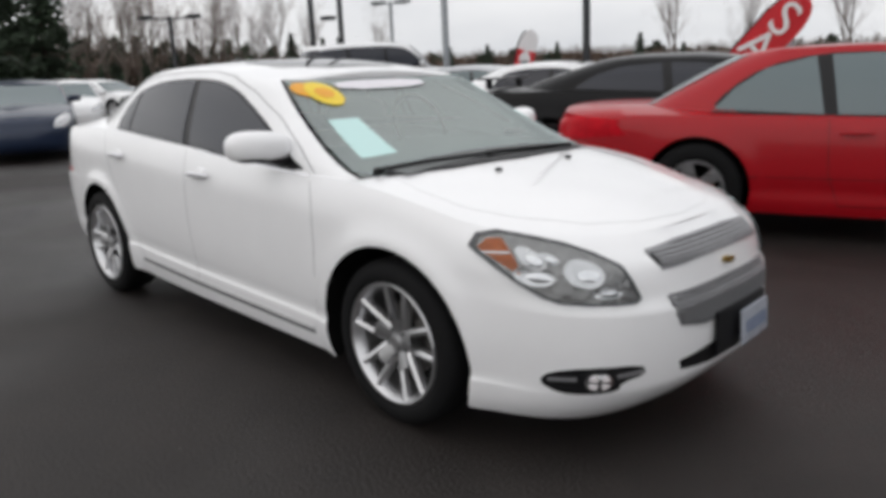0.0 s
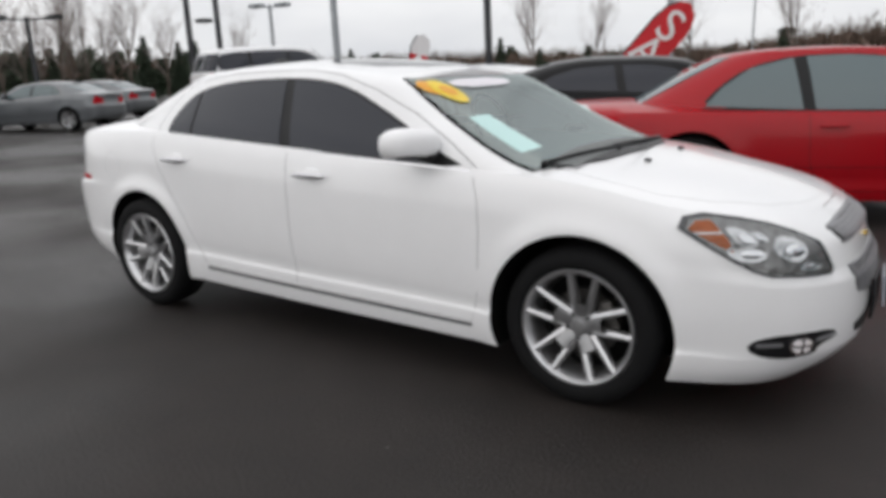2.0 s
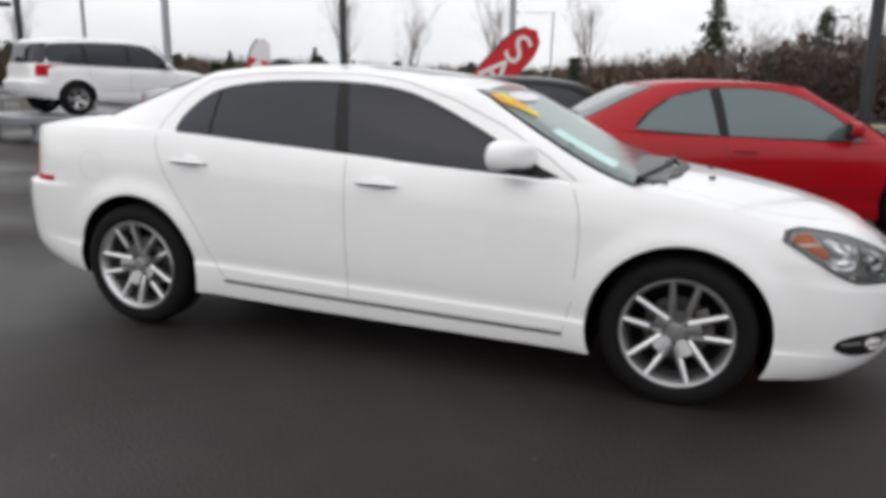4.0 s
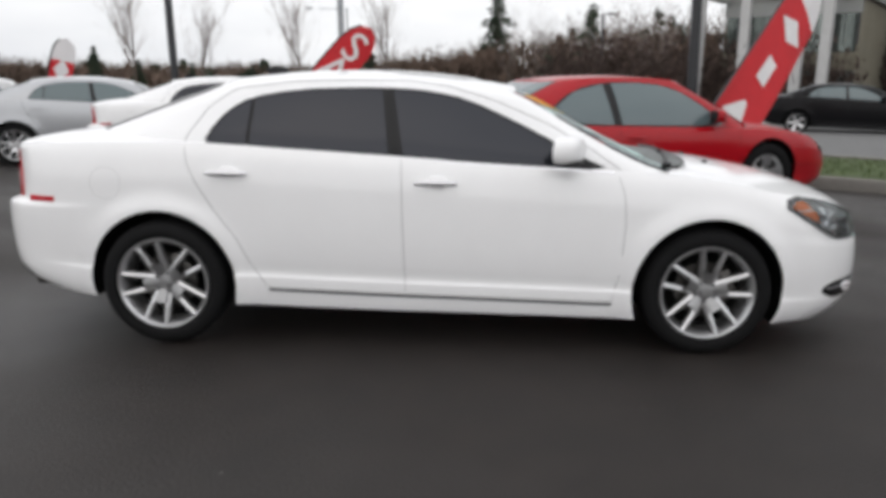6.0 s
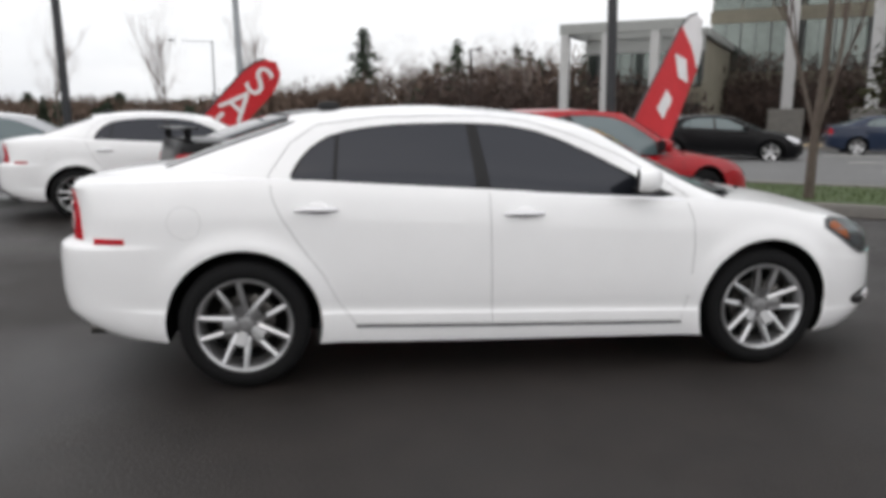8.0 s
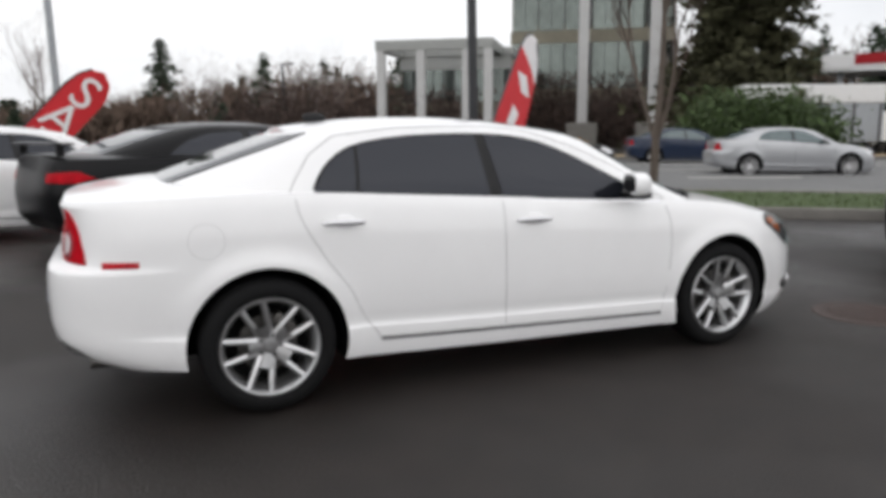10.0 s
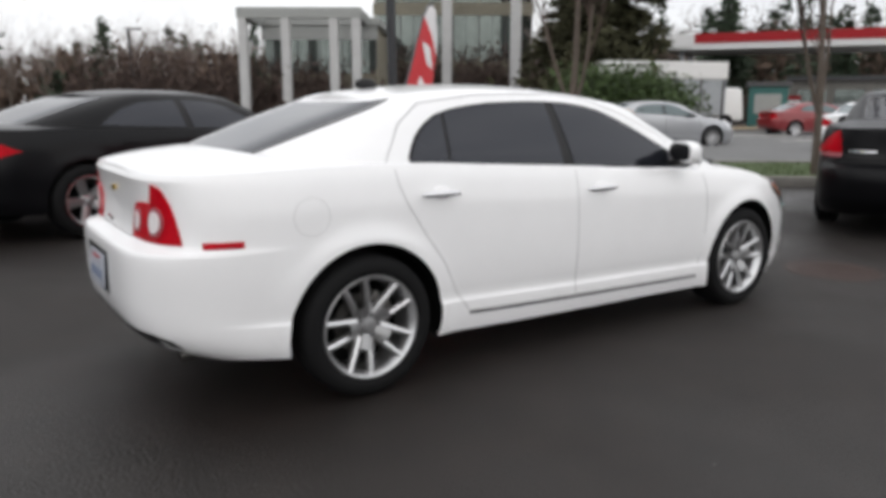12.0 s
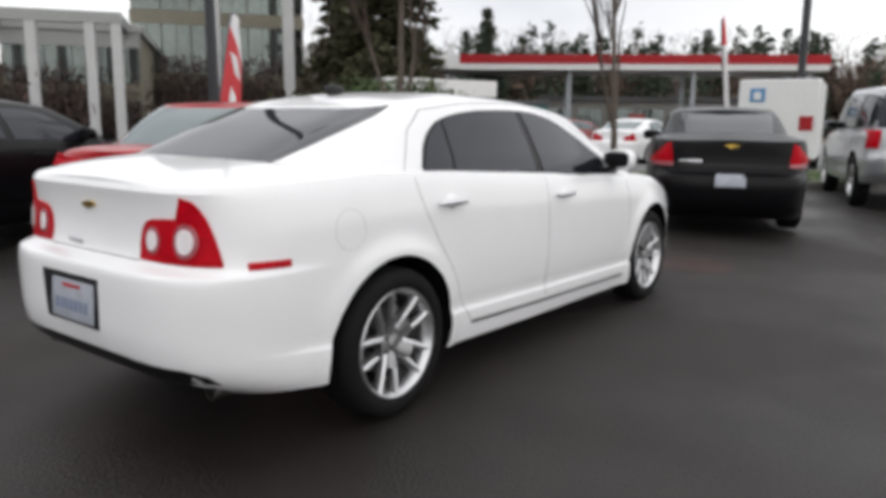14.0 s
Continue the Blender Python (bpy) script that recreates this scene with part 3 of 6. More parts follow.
                part("bowl_glint", pad(glint, front, 0.0125, 3, dome=0.002, soft=0, step=0.01, sink=0.006), CHROME, bowl, "chrome disc standing for a glint in the bowl")
            part("turn_signal", pad(flip([(-0.768, 0.778), (-0.744, 0.803), (-0.719, 0.806), (-0.728, 0.762), (-0.733, 0.692), (-0.750, 0.722), (-0.766, 0.757)]), front, 0.008, 4, soft=0, step=0.015), AMBER, lamp, "amber turn signal")
            part("signal_divider", strip([(-0.768 * -sign, 0.762), (-0.728 * -sign, 0.764)], front, 0.012, 0.007), REFLECTOR, lamp)
            part("lamp_edge", strip(flip(S.headlight) + flip(S.headlight)[:1], front, 0.004, 0.009, high=0.003), DARK_ALLOY, lamp, "dark lamp edge")
            cover = part("lens", pad(flip(S.headlight), front, 0.016, 6, sink=0.015, soft=0, step=0.02), LENS, lamp, "clear plastic lens")
            cover.visible_shadow = False
        tail = part("tail_light", pad(flip(S.taillight), back, 0.006, 6, dome=0.004, soft=0, step=0.02), LAMP_RED, car, "red tail light")
        if fine:
            for y, z, r in ((-0.412, 0.858, 0.052), (-0.566, 0.864, 0.064)):
                ring = [(y * -sign + r * math.cos(a) * 0.78, z + r * math.sin(a)) for a in np.linspace(0, 2 * math.pi, 20)[:-1]]
                part("lamp_ring", pad(ring, back, 0.012, 4, dome=0.004, soft=0, step=0.02), LAMP_PALE, tail, "pale round lamp lens")
                # White disc paints the highlight in the middle of the lens.
                core = [(y * -sign + r * 0.68 * math.cos(a) * 0.78, z + r * 0.72 * math.sin(a)) for a in np.linspace(0, 2 * math.pi, 18)[:-1]]
                part("core_highlight", pad(core, back, 0.0165, 3, dome=0.002, soft=0, step=0.02), LAMP_HIGHLIGHT, tail, "white disc standing for the lamp's highlight")
            part("side_marker", pad([(-2.150, 0.762), (-1.995, 0.762), (-1.995, 0.790), (-2.150, 0.790)], S.on_side(False, sign), 0.004, 3, dome=0.003, step=0.02, soft=0), LAMP_RED, car, "red side marker lamp")
    for outline, stuff, nm, lab in S.faces:
        part(nm, pad(outline, front, 0.003, 5, soft=1), stuff, car, lab)
    for outline, stuff, nm, lab in S.backs:
        part(nm, pad(outline, back, 0.003, 5, soft=0, step=0.03), stuff, car, lab)
    for cx in (S.axle, -S.axle):
        for sign in (-1, 1):
            add_wheel(car, cx, sign * (S.w - 0.015 - S.wide / 2 * 1.05), S.hub, S.rim, S.wide, wheel, sign > 0, fine, metal or ALLOY, 6 if cx > 0 else -21)
    return car


SEDAN = dict(
    w=0.858, axle=1.426, hub=0.335, arch=0.393, rim=0.245, wide=0.225, crown=2.3,
    cf=1.20, cr=-1.20, nf=3.1, nr=5.2,
    z0=curve((-2.5, 0.31), (-2.25, 0.285), (-1.8, 0.25), (-1.04, 0.225), (1.02, 0.19), (1.8, 0.165), (2.1, 0.155), (2.4, 0.18)),
    z1=curve((-2.5, 1.05), (-2.33, 1.055), (-2.0, 1.066), (-1.6, 1.077), (-1.18, 1.074), (-0.7, 1.05), (0.0, 1.011), (0.9, 0.960), (1.25, 0.942), (1.5, 0.907), (1.8, 0.842), (2.0, 0.812), (2.2, 0.787), (2.4, 0.765)),
    zc=curve((-2.5, 1.056), (-2.34, 1.064), (-2.25, 1.082), (-2.05, 1.115), (-1.8, 1.135), (-1.4, 1.11), (0.9, 0.99), (1.2, 0.990), (1.47, 0.968), (1.69, 0.938), (1.9, 0.897), (2.05, 0.855), (2.15, 0.820), (2.215, 0.795), (2.3, 0.778), (2.4, 0.765)),
    front=curve((0.0, 2.26), (0.10, 2.345), (0.22, 2.393), (0.4, 2.40), (0.64, 2.39), (0.70, 2.365), (0.76, 2.355), (0.88, 2.33), (0.95, 2.27), (1.0, 2.215)),
    rear=curve((0.0, -2.22), (0.06, -2.33), (0.16, -2.395), (0.3, -2.41), (0.48, -2.41), (0.57, -2.405), (0.592, -2.396), (0.612, -2.350), (0.630, -2.330), (0.66, -2.322), (0.8, -2.312), (0.92, -2.318), (0.97, -2.328), (1.0, -2.315)),
    prof=curve((0.0, 0.954), (0.04, 0.966), (0.13, 0.978), (0.28, 0.984), (0.45, 0.997), (0.6, 1.0), (0.76, 0.997), (0.88, 0.983), (0.95, 0.965), (1.0, 0.94)),
    crease=curve((-2.5, 0.0), (-2.2, 0.0), (-1.85, 0.8), (-1.7, 1.0), (1.7, 1.0), (1.9, 0.6), (2.2, 0.0), (2.4, 0.0)),
    wx=curve((-2.5, 0.95), (-1.7, 0.957), (-1.05, 0.975), (0.0, 1.0), (0.8, 1.0), (1.4, 0.99), (2.0, 0.975), (2.4, 0.97)),
    cab_cf=0.0, cab_cr=0.0, cab_nf=9.5, cab_nr=6.2,
    cab_front=curve((0.0, 1.40), (0.2, 1.135), (0.5, 0.86), (0.8, 0.63), (0.93, 0.53), (1.0, 0.44)),
    cab_rear=curve((0.0, -2.06), (0.2, -1.965), (0.5, -1.735), (0.8, -1.465), (1.0, -1.21)),
    cab_w=curve((0.0, 0.812), (0.15, 0.802), (0.5, 0.745), (0.85, 0.675), (0.95, 0.645), (1.0, 0.612)),
    cab_wx=curve((-2.0, 0.80), (-1.7, 0.86), (-1.2, 0.945), (-0.7, 0.968), (-0.2, 0.99), (0.3, 1.0), (0.9, 1.0), (1.5, 0.99)),
    zt=curve((-2.0, 1.285), (-1.3, 1.352), (-1.0, 1.398), (-0.6, 1.418), (-0.2, 1.407), (0.1, 1.383), (0.35, 1.350), (0.6, 1.326), (1.4, 1.322)),
    roof=curve((-1.5, 1.36), (-1.27, 1.392), (-1.05, 1.420), (-0.75, 1.450), (-0.4, 1.459), (-0.1, 1.447), (0.2, 1.416), (0.4, 1.380), (0.55, 1.355)),
    screen=(0.10, 0.985), screen_k=0.925, back_screen=(0.04, 0.965), back_k=(0.70, 0.885),
    dlo=[(-1.195, 1.063), (-1.14, 1.17), (-1.06, 1.25), (-0.95, 1.31), (-0.71, 1.350), (-0.41, 1.362), (-0.18, 1.360), (0.0, 1.345), (0.18, 1.305), (0.40, 1.21), (0.60, 1.11), (0.75, 1.03), (0.92, 0.957), (0.40, 0.985), (-0.14, 1.015), (-0.72, 1.045)],
    panes=[
        [(-1.175, 1.072), (-1.12, 1.17), (-1.05, 1.24), (-0.945, 1.302), (-0.965, 1.064)],
        [(-0.945, 1.063), (-0.925, 1.306), (-0.71, 1.340), (-0.41, 1.352), (-0.262, 1.352), (-0.222, 1.027), (-0.72, 1.053)],
        [(-0.145, 1.022), (-0.205, 1.352), (0.0, 1.335), (0.17, 1.297), (0.39, 1.203), (0.58, 1.107), (0.68, 1.048), (0.70, 0.975), (0.40, 0.994)],
    ],
    sill_line=[(-1.19, 1.058), (-0.72, 1.040), (-0.14, 1.010), (0.40, 0.980), (0.92, 0.953)],
    frame_line=[(-1.300, 1.06), (-1.272, 1.12), (-1.178, 1.255), (-1.04, 1.350), (-0.71, 1.390), (-0.41, 1.398), (-0.13, 1.396), (0.08, 1.37), (0.33, 1.295), (0.59, 1.185), (0.82, 1.055), (0.95, 0.965)],
    seams=[
        [(-1.275, 1.05), (-1.265, 0.98), (-1.225, 0.89), (-1.13, 0.74), (-1.02, 0.59), (-0.94, 0.43), (-0.86, 0.325)],
        [(-0.155, 1.0), (-0.145, 0.62), (-0.135, 0.322)],
        [(0.945, 0.93), (0.975, 0.84), (0.985, 0.69), (0.97, 0.44), (0.935, 0.29)],
        [(-0.86, 0.325), (0.935, 0.285)],
    ],
    handles=[(-1.05, 0.928), (0.022, 0.893)],
    rocker=[(-0.86, 0.312), (0.935, 0.270)],
    mirror=(0.672, 1.066),
    headlight=[(-0.777, 0.775), (-0.750, 0.815), (-0.710, 0.826), (-0.646, 0.806), (-0.595, 0.786), (-0.548, 0.757), (-0.505, 0.718), (-0.490, 0.669), (-0.474, 0.612), (-0.495, 0.597), (-0.605, 0.600), (-0.675, 0.606), (-0.705, 0.625), (-0.733, 0.66), (-0.755, 0.70), (-0.772, 0.75)],
    taillight=[(-0.340, 0.782), (-0.333, 0.84), (-0.343, 0.892), (-0.367, 0.922), (-0.405, 0.935), (-0.523, 0.942), (-0.548, 1.020), (-0.590, 1.008), (-0.613, 0.985), (-0.637, 0.944), (-0.656, 0.895), (-0.673, 0.84), (-0.690, 0.778), (-0.54, 0.779)],
    faces=[], backs=[],
)
SUBJECT = Shape(SEDAN)
FOG = [(-0.715, 0.325), (-0.70, 0.365), (-0.64, 0.382), (-0.49, 0.386), (-0.47, 0.35), (-0.545, 0.327), (-0.55, 0.295), (-0.625, 0.283), (-0.68, 0.287)]
SUBJECT.faces = [
    ([(-0.385, 0.744), (-0.2, 0.754), (0.2, 0.754), (0.385, 0.744), (0.368, 0.690), (0.0, 0.702), (-0.368, 0.690)], TRIM, "upper_grille", "dark upper grille opening"),
    ([(-0.372, 0.600), (0.372, 0.600), (0.345, 0.500), (0.22, 0.478), (-0.22, 0.478), (-0.345, 0.500)], TRIM, "lower_grille", "dark lower grille opening"),
    ([(-0.345, 0.385), (0.345, 0.385), (0.32, 0.315), (-0.32, 0.315)], TRIM, "air_intake", "black lower air intake"),
    (FOG, TRIM, "fog_lamp_recess", "black fog lamp recess"),
    ([(-y, z) for y, z in FOG], TRIM, "fog_lamp_recess", "black fog lamp recess"),
]
# The recess is a flat black pad that paints its shade.
SUBJECT.backs = [([(-0.175, 0.69), (0.255, 0.69), (0.235, 0.49), (-0.165, 0.49)], TRIM, "plate_recess", "black pad for the shade in the number plate recess")]

# ---- ground ----
ASPHALT = material("wet_asphalt", (0.0150, 0.0116, 0.0102), rough=0.55, spec=0.46, vary=0.42, scale=0.45, bump=0.6, bump_scale=70)


def damp(m, dry, wet, scale):
    """Lets the gloss come and go in damp patches, and strews small pale dots."""
    n, l = m.node_tree.nodes, m.node_tree.links
    p = n["Principled BSDF"]
    tex = n.new("ShaderNodeTexCoord")
    noi = n.new("ShaderNodeTexNoise")
    noi.inputs["Scale"].default_value, noi.inputs["Detail"].default_value = scale, 3
    l.new(tex.outputs["Object"], noi.inputs["Vector"])
    rng = n.new("ShaderNodeMapRange")
    rng.inputs["From Min"].default_value, rng.inputs["From Max"].default_value = 0.38, 0.62
    rng.inputs["To Min"].default_value, rng.inputs["To Max"].default_value = wet, dry
    l.new(noi.outputs["Fac"], rng.inputs["Value"])
    l.new(rng.outputs["Result"], p.inputs["Roughness"])
    vor = n.new("ShaderNodeTexVoronoi")
    vor.inputs["Scale"].default_value = 3.0
    l.new(tex.outputs["Object"], vor.inputs["Vector"])
    dot = n.new("ShaderNodeMapRange")
    dot.inputs["From Min"].default_value, dot.inputs["From Max"].default_value = 0.02, 0.035
    dot.inputs["To Min"].default_value, dot.inputs["To Max"].default_value = 0.6, 0.0
    l.new(vor.outputs["Distance"], dot.inputs["Value"])
    mix = n.new("ShaderNodeMix")
    mix.data_type = "RGBA"
    mix.inputs["B"].default_value = (0.16, 0.15, 0.14, 1)
    old = p.inputs["Base Color"].links[0].from_socket
    l.new(old, mix.inputs["A"])
    l.new(dot.outputs["Result"], mix.inputs["Factor"])
    l.new(mix.outputs["Result"], p.inputs["Base Color"])


damp(ASPHALT, 0.70, 0.29, 0.30)
KERB = Vector((5.6, 6.1, 0.085))
ALONG, ACROSS = Vector((0.9003, -0.4353, 0)), Vector((0.4353, 0.9003, 0))
STREET_DEG = -25.8
VERGE, VERGE_DEG = Vector((5.2, 5.0, 0.085)), -36.0
RISE = 0.05
COVER_X, COVER_Y = 3.03, -0.68


def lot_height(x, y):
    """The lot rises a hand's width towards the row of parked cars."""
    n = (x - KERB.x) * ACROSS.x + (y - KERB.y) * ACROSS.y
    t = min(1.0, max(0.0, (n + 6.8) / 2.0))
    u = min(1.0, max(0.0, (x + 1.5) / 3.0))
    return RISE * t * t * (3 - 2 * t) * u * u * (3 - 2 * u)


gv, gf = [], []
edges = sorted({-3000, -1000, -300, -100, -60, -40, -30, *range(-24, 33), 40, 60, 100, 300, 1000, 3000})
for yy in edges:
    for xx in edges:
        gv.append((xx, yy, lot_height(xx, yy)))
k = len(edges)
for j in range(k - 1):
    for i in range(k - 1):
        gf.append((j * k + i, j * k + i + 1, (j + 1) * k + i + 1, (j + 1) * k + i))
tagged(part("ground", (gv, gf), ASPHALT, None), "dark damp asphalt of a car lot", "ground", kind="structure")

# ---- the white sedan in the middle ----
white_sedan = make_car("white_sedan", SUBJECT, pose(0, -0.035, 0), WHITE, "clean white four-door sedan with dark tinted windows", fine=True, wheel="twin")


def grille_bars(car, half, zs, tilt, mat, at):
    for z in zs:
        part("grille_bar", strip([(-half(z), z), (half(z), z)], at, 0.006, 0.0075, high=0.004), mat, car)


nose_at, tail_at, glass_at = SUBJECT.on_end(), SUBJECT.on_end(False, True), SUBJECT.on_end(True)
grille_bars(white_sedan, lambda z: 0.362, np.linspace(0.697, 0.742, 5), 0, MESHGREY, nose_at)
grille_bars(white_sedan, lambda z: 0.360 - (0.600 - z) * 0.27 if z > 0.5 else 0.25, np.linspace(0.488, 0.598, 10), 0, MESHGREY, nose_at)
for v in np.linspace(-0.318, 0.318, 33):
    part("grille_bar", strip([(v, 0.503), (v, 0.600)], nose_at, 0.006, 0.005, high=0.003), MESHGREY, white_sedan)
for frame_pts in SUBJECT.faces[:2]:
    ring = [(y * 0.975, z) for y, z in frame_pts[0]]
    part("grille_surround", strip(ring + ring[:1], nose_at, 0.004, 0.008, high=0.004), MESHGREY, white_sedan, "grey metal grille surround")
part("front_badge", pad([(-0.010, 0.648), (0.025, 0.665), (0.100, 0.652), (0.065, 0.635)], nose_at, 0.012, 3, soft=1, step=0.02), GOLD, white_sedan, "gold front badge")
for sign in (-1, 1):
    ring = [(sign * 0.602 + 0.028 * math.cos(a), 0.334 + 0.030 * math.sin(a)) for a in np.linspace(0, 2 * math.pi, 18)[:-1]]
    fog = part("fog_lamp", pad(ring, nose_at, 0.010, 4, dome=0.008, soft=0, step=0.02), REFLECTOR, white_sedan, "round clear fog lamp")
    # White wedges paint the bright reflections of the lamp's facets.
    for k in range(4):
        a = math.pi / 4 + k * math.pi / 2
        facet = [(sign * 0.602 + r * math.cos(a + d), 0.334 + r * 1.05 * math.sin(a + d)) for r, d in ((0.009, -0.3), (0.025, -0.45), (0.027, 0.0), (0.025, 0.45), (0.009, 0.3))]
        part("facet_glint", pad(facet, nose_at, 0.0195, 2, soft=0, step=0.01, sink=0.006), LAMP_HIGHLIGHT, fog)
    part("fog_lamp_bezel", strip(ring + ring[:1], nose_at, 0.010, 0.012), CHROME, fog)
    part("fog_trim", strip([(sign * 0.70, 0.338), (sign * 0.65, 0.341)], nose_at, 0.008, 0.014), MESHGREY, white_sedan)
    part("fog_trim", strip([(sign * 0.56, 0.350), (sign * 0.48, 0.362)], nose_at, 0.008, 0.014), MESHGREY, white_sedan)
bracket = part("plate_bracket", pad([(-0.15, 0.500), (0.25, 0.500), (0.25, 0.335), (-0.15, 0.335)], nose_at, 0.024, 3, soft=0), TRIM, white_sedan, "black plate bracket")
part("number_plate", moved(block(0, 0, 0, 0.012, 0.25, 0.130, 0.004), pose(2.438, 0.115, 0.412, 0, -4, 3)), PLATE, bracket, "pale number plate")
part("plate_print", joined(*[moved(block(0, 0, 0, 0.004, 0.020, 0.05), pose(2.4445 - 0.05 * (y - 0.115), y, 0.408, 0, -4, 3)) for y in np.linspace(0.03, 0.20, 6)]), PLATE_BAR, bracket)
# tail: badge, script bar, number plate, exhausts, lower valance, filler flap
part("boot_gap", strip([(-0.335, 0.776), (0.335, 0.776)], tail_at, 0.0006, 0.006, high=0.0008), SEAM, white_sedan)
part("rear_badge", pad([(-0.035, 0.957), (0.005, 0.977), (0.085, 0.960), (0.045, 0.939)], tail_at, 0.010, 3, soft=1, step=0.02), GOLD, white_sedan, "gold rear badge")
part("model_script", strip([(0.08, 0.800), (0.20, 0.805)], tail_at, 0.003, 0.018), CHROME, white_sedan, "thin bright model lettering")
holder = part("number_plate", moved(block(0, 0, 0, 0.010, 0.31, 0.155, 0.003), pose(-2.424, -0.002, 0.590, 0, 4, 0)), PLATE, white_sedan, "pale blue number plate")
part("plate_print", joined(*[moved(block(0, 0, 0, 0.004, 0.022, 0.045), pose(-2.430, y, 0.572, 0, 4, 0)) for y in np.linspace(-0.112, 0.108, 7)]), PLATE_BAR, holder)
part("plate_heading", moved(block(0, 0, 0, 0.004, 0.13, 0.012), pose(-2.427, -0.002, 0.648, 0, 4, 0)), LAMP_RED, holder)
part("rear_valance", pad([(-0.69, 0.365), (-0.56, 0.415), (0.56, 0.415), (0.69, 0.365), (0.60, 0.27), (-0.60, 0.27)], tail_at, 0.006, 6, soft=1), TRIM, white_sedan, "black lower valance")
for y in (-0.60, 0.60):
    part("exhaust_tip", moved(lathe([(0.024, -0.05), (0.031, -0.05), (0.031, 0.07), (0.026, 0.07)], 18, closed=True), pose(-2.165, y, 0.295, 0, 0, 90)), STEEL, white_sedan, "bright exhaust tip")
flap = [(-1.70 + 0.083 * math.cos(a), 0.868 + 0.083 * math.sin(a)) for a in np.linspace(0, 2 * math.pi, 33)]
part("filler_flap_gap", strip(flap, SUBJECT.on_side(False), 0.0002, 0.0035, high=0.0006), FINE_SEAM, white_sedan)


def on_deck(y, x, off):
    return x, y, SUBJECT.deck(x, y) + off


part("bonnet_gap", strip([(-0.66, 1.28), (-0.70, 1.5), (-0.68, 1.7), (-0.60, 1.88), (-0.45, 2.06), (-0.25, 2.15), (0, 2.18), (0.25, 2.15), (0.45, 2.06), (0.60, 1.88), (0.68, 1.7), (0.70, 1.5), (0.66, 1.28)], on_deck, 0.0002, 0.0035, high=0.0006), FINE_SEAM, white_sedan)
for y in (-0.29, 0.19):
    part("washer_nozzle", superball(1.52, y, float(SUBJECT.deck(1.52, y)) + 0.006, 0.016, 0.012, 0.008), TRIM, white_sedan)
part("cowl", strip([(-0.66, 1.235), (-0.4, 1.345), (0, 1.385), (0.4, 1.345), (0.66, 1.235)], on_deck, 0.006, 0.065, high=0.004), TRIM, white_sedan, "black plastic cowl")
for pts in ([(1.20, -0.68), (1.26, -0.45), (1.325, -0.08)], [(1.30, -0.12), (1.335, 0.2), (1.315, 0.50)]):
    part("wiper", joined(tube([(x, y, float(SUBJECT.deck(x, y)) + 0.022) for x, y in pts], 0.009, 6), tube([(pts[0][0] + 0.03, pts[0][1], 0.98), (pts[0][0], pts[0][1], float(SUBJECT.deck(*pts[0])) + 0.022)], 0.012, 6)), TRIM, white_sedan, "black wiper blade")
part("roof_aerial", superball(-0.98, 0, 1.452, 0.07, 0.022, 0.03, 2.2), TRIM, white_sedan, "black roof aerial")
part("sunroof", pad([(-0.42, 0.30), (0.42, 0.30), (0.42, -0.34), (-0.42, -0.34)], SUBJECT.on_roof, 0.002, 6, soft=1, sink=0.006), TINT, white_sedan, "dark glass sunroof")
# cabin seen through the windscreen
part("dashboard", ([(x, y * w, float(SUBJECT.deck(x, y * w)) + 0.012) for x in np.linspace(0.45, 1.33, 8) for w in [0.775 if x < 1.18 else 0.62] for y in np.linspace(-1, 1, 9)], [(j * 9 + i, j * 9 + i + 1, (j + 1) * 9 + i + 1, (j + 1) * 9 + i) for j in range(7) for i in range(8)]), CABIN, white_sedan, "dark dashboard")
# Black sheet at sill height, added for the shade inside the cabin.
part("cabin_shade_sheet", ([(x, y * 0.64, 1.09) for x in np.linspace(-1.7, 0.45, 8) for y in np.linspace(-1, 1, 5)], [(j * 5 + i, j * 5 + i + 1, (j + 1) * 5 + i + 1, (j + 1) * 5 + i) for j in range(7) for i in range(4)]), WELL_AND_SHADE, white_sedan)
for y in (-0.36, 0.36):
    seat = part("front_seat", superball(-0.22, y, 1.08, 0.10, 0.22, 0.14, 3), CABIN, white_sedan, "dark front seat back")
    part("headrest", superball(-0.26, y, 1.25, 0.05, 0.12, 0.07, 3), CABIN, seat)
part("steering_wheel", moved(lathe([(0.17, 0.0), (0.185, 0.012), (0.20, 0.0), (0.185, -0.012)], 28, closed=True), pose(0.36, 0.36, 1.06, 0, 0, 90) @ pose(0, 0, 0, -25, 0, 0)), TRIM, white_sedan, "black steering wheel")

# things stuck to the windscreen
def stuck(name, outline, off, mat, label, category, soft=1):
    vf = pad(outline, glass_at, off, 5, soft=soft, step=0.03, sink=0.0015)
    o = part(name, moved(vf, Matrix.Translation((0, -0.035, 0))), mat)
    return tagged(o, label, category)


def oval(y, z, ry, rz, n=26):
    return [(y + ry * math.cos(2 * math.pi * k / n), z + rz * math.sin(2 * math.pi * k / n)) for k in range(n)]


stuck("price_sticker", oval(-0.532, 1.290, 0.072, 0.034), 0.010, STICKER_INK, "oval orange price sticker on the windscreen", "sticker", 0)
stuck("price_sticker", oval(-0.470, 1.270, 0.088, 0.053), 0.014, STICKER, "oval yellow price sticker on the windscreen", "sticker", 0)
stuck("price_print", oval(-0.470, 1.272, 0.048, 0.022), 0.017, STICKER_INK, "orange print on the yellow sticker", "print", 0)
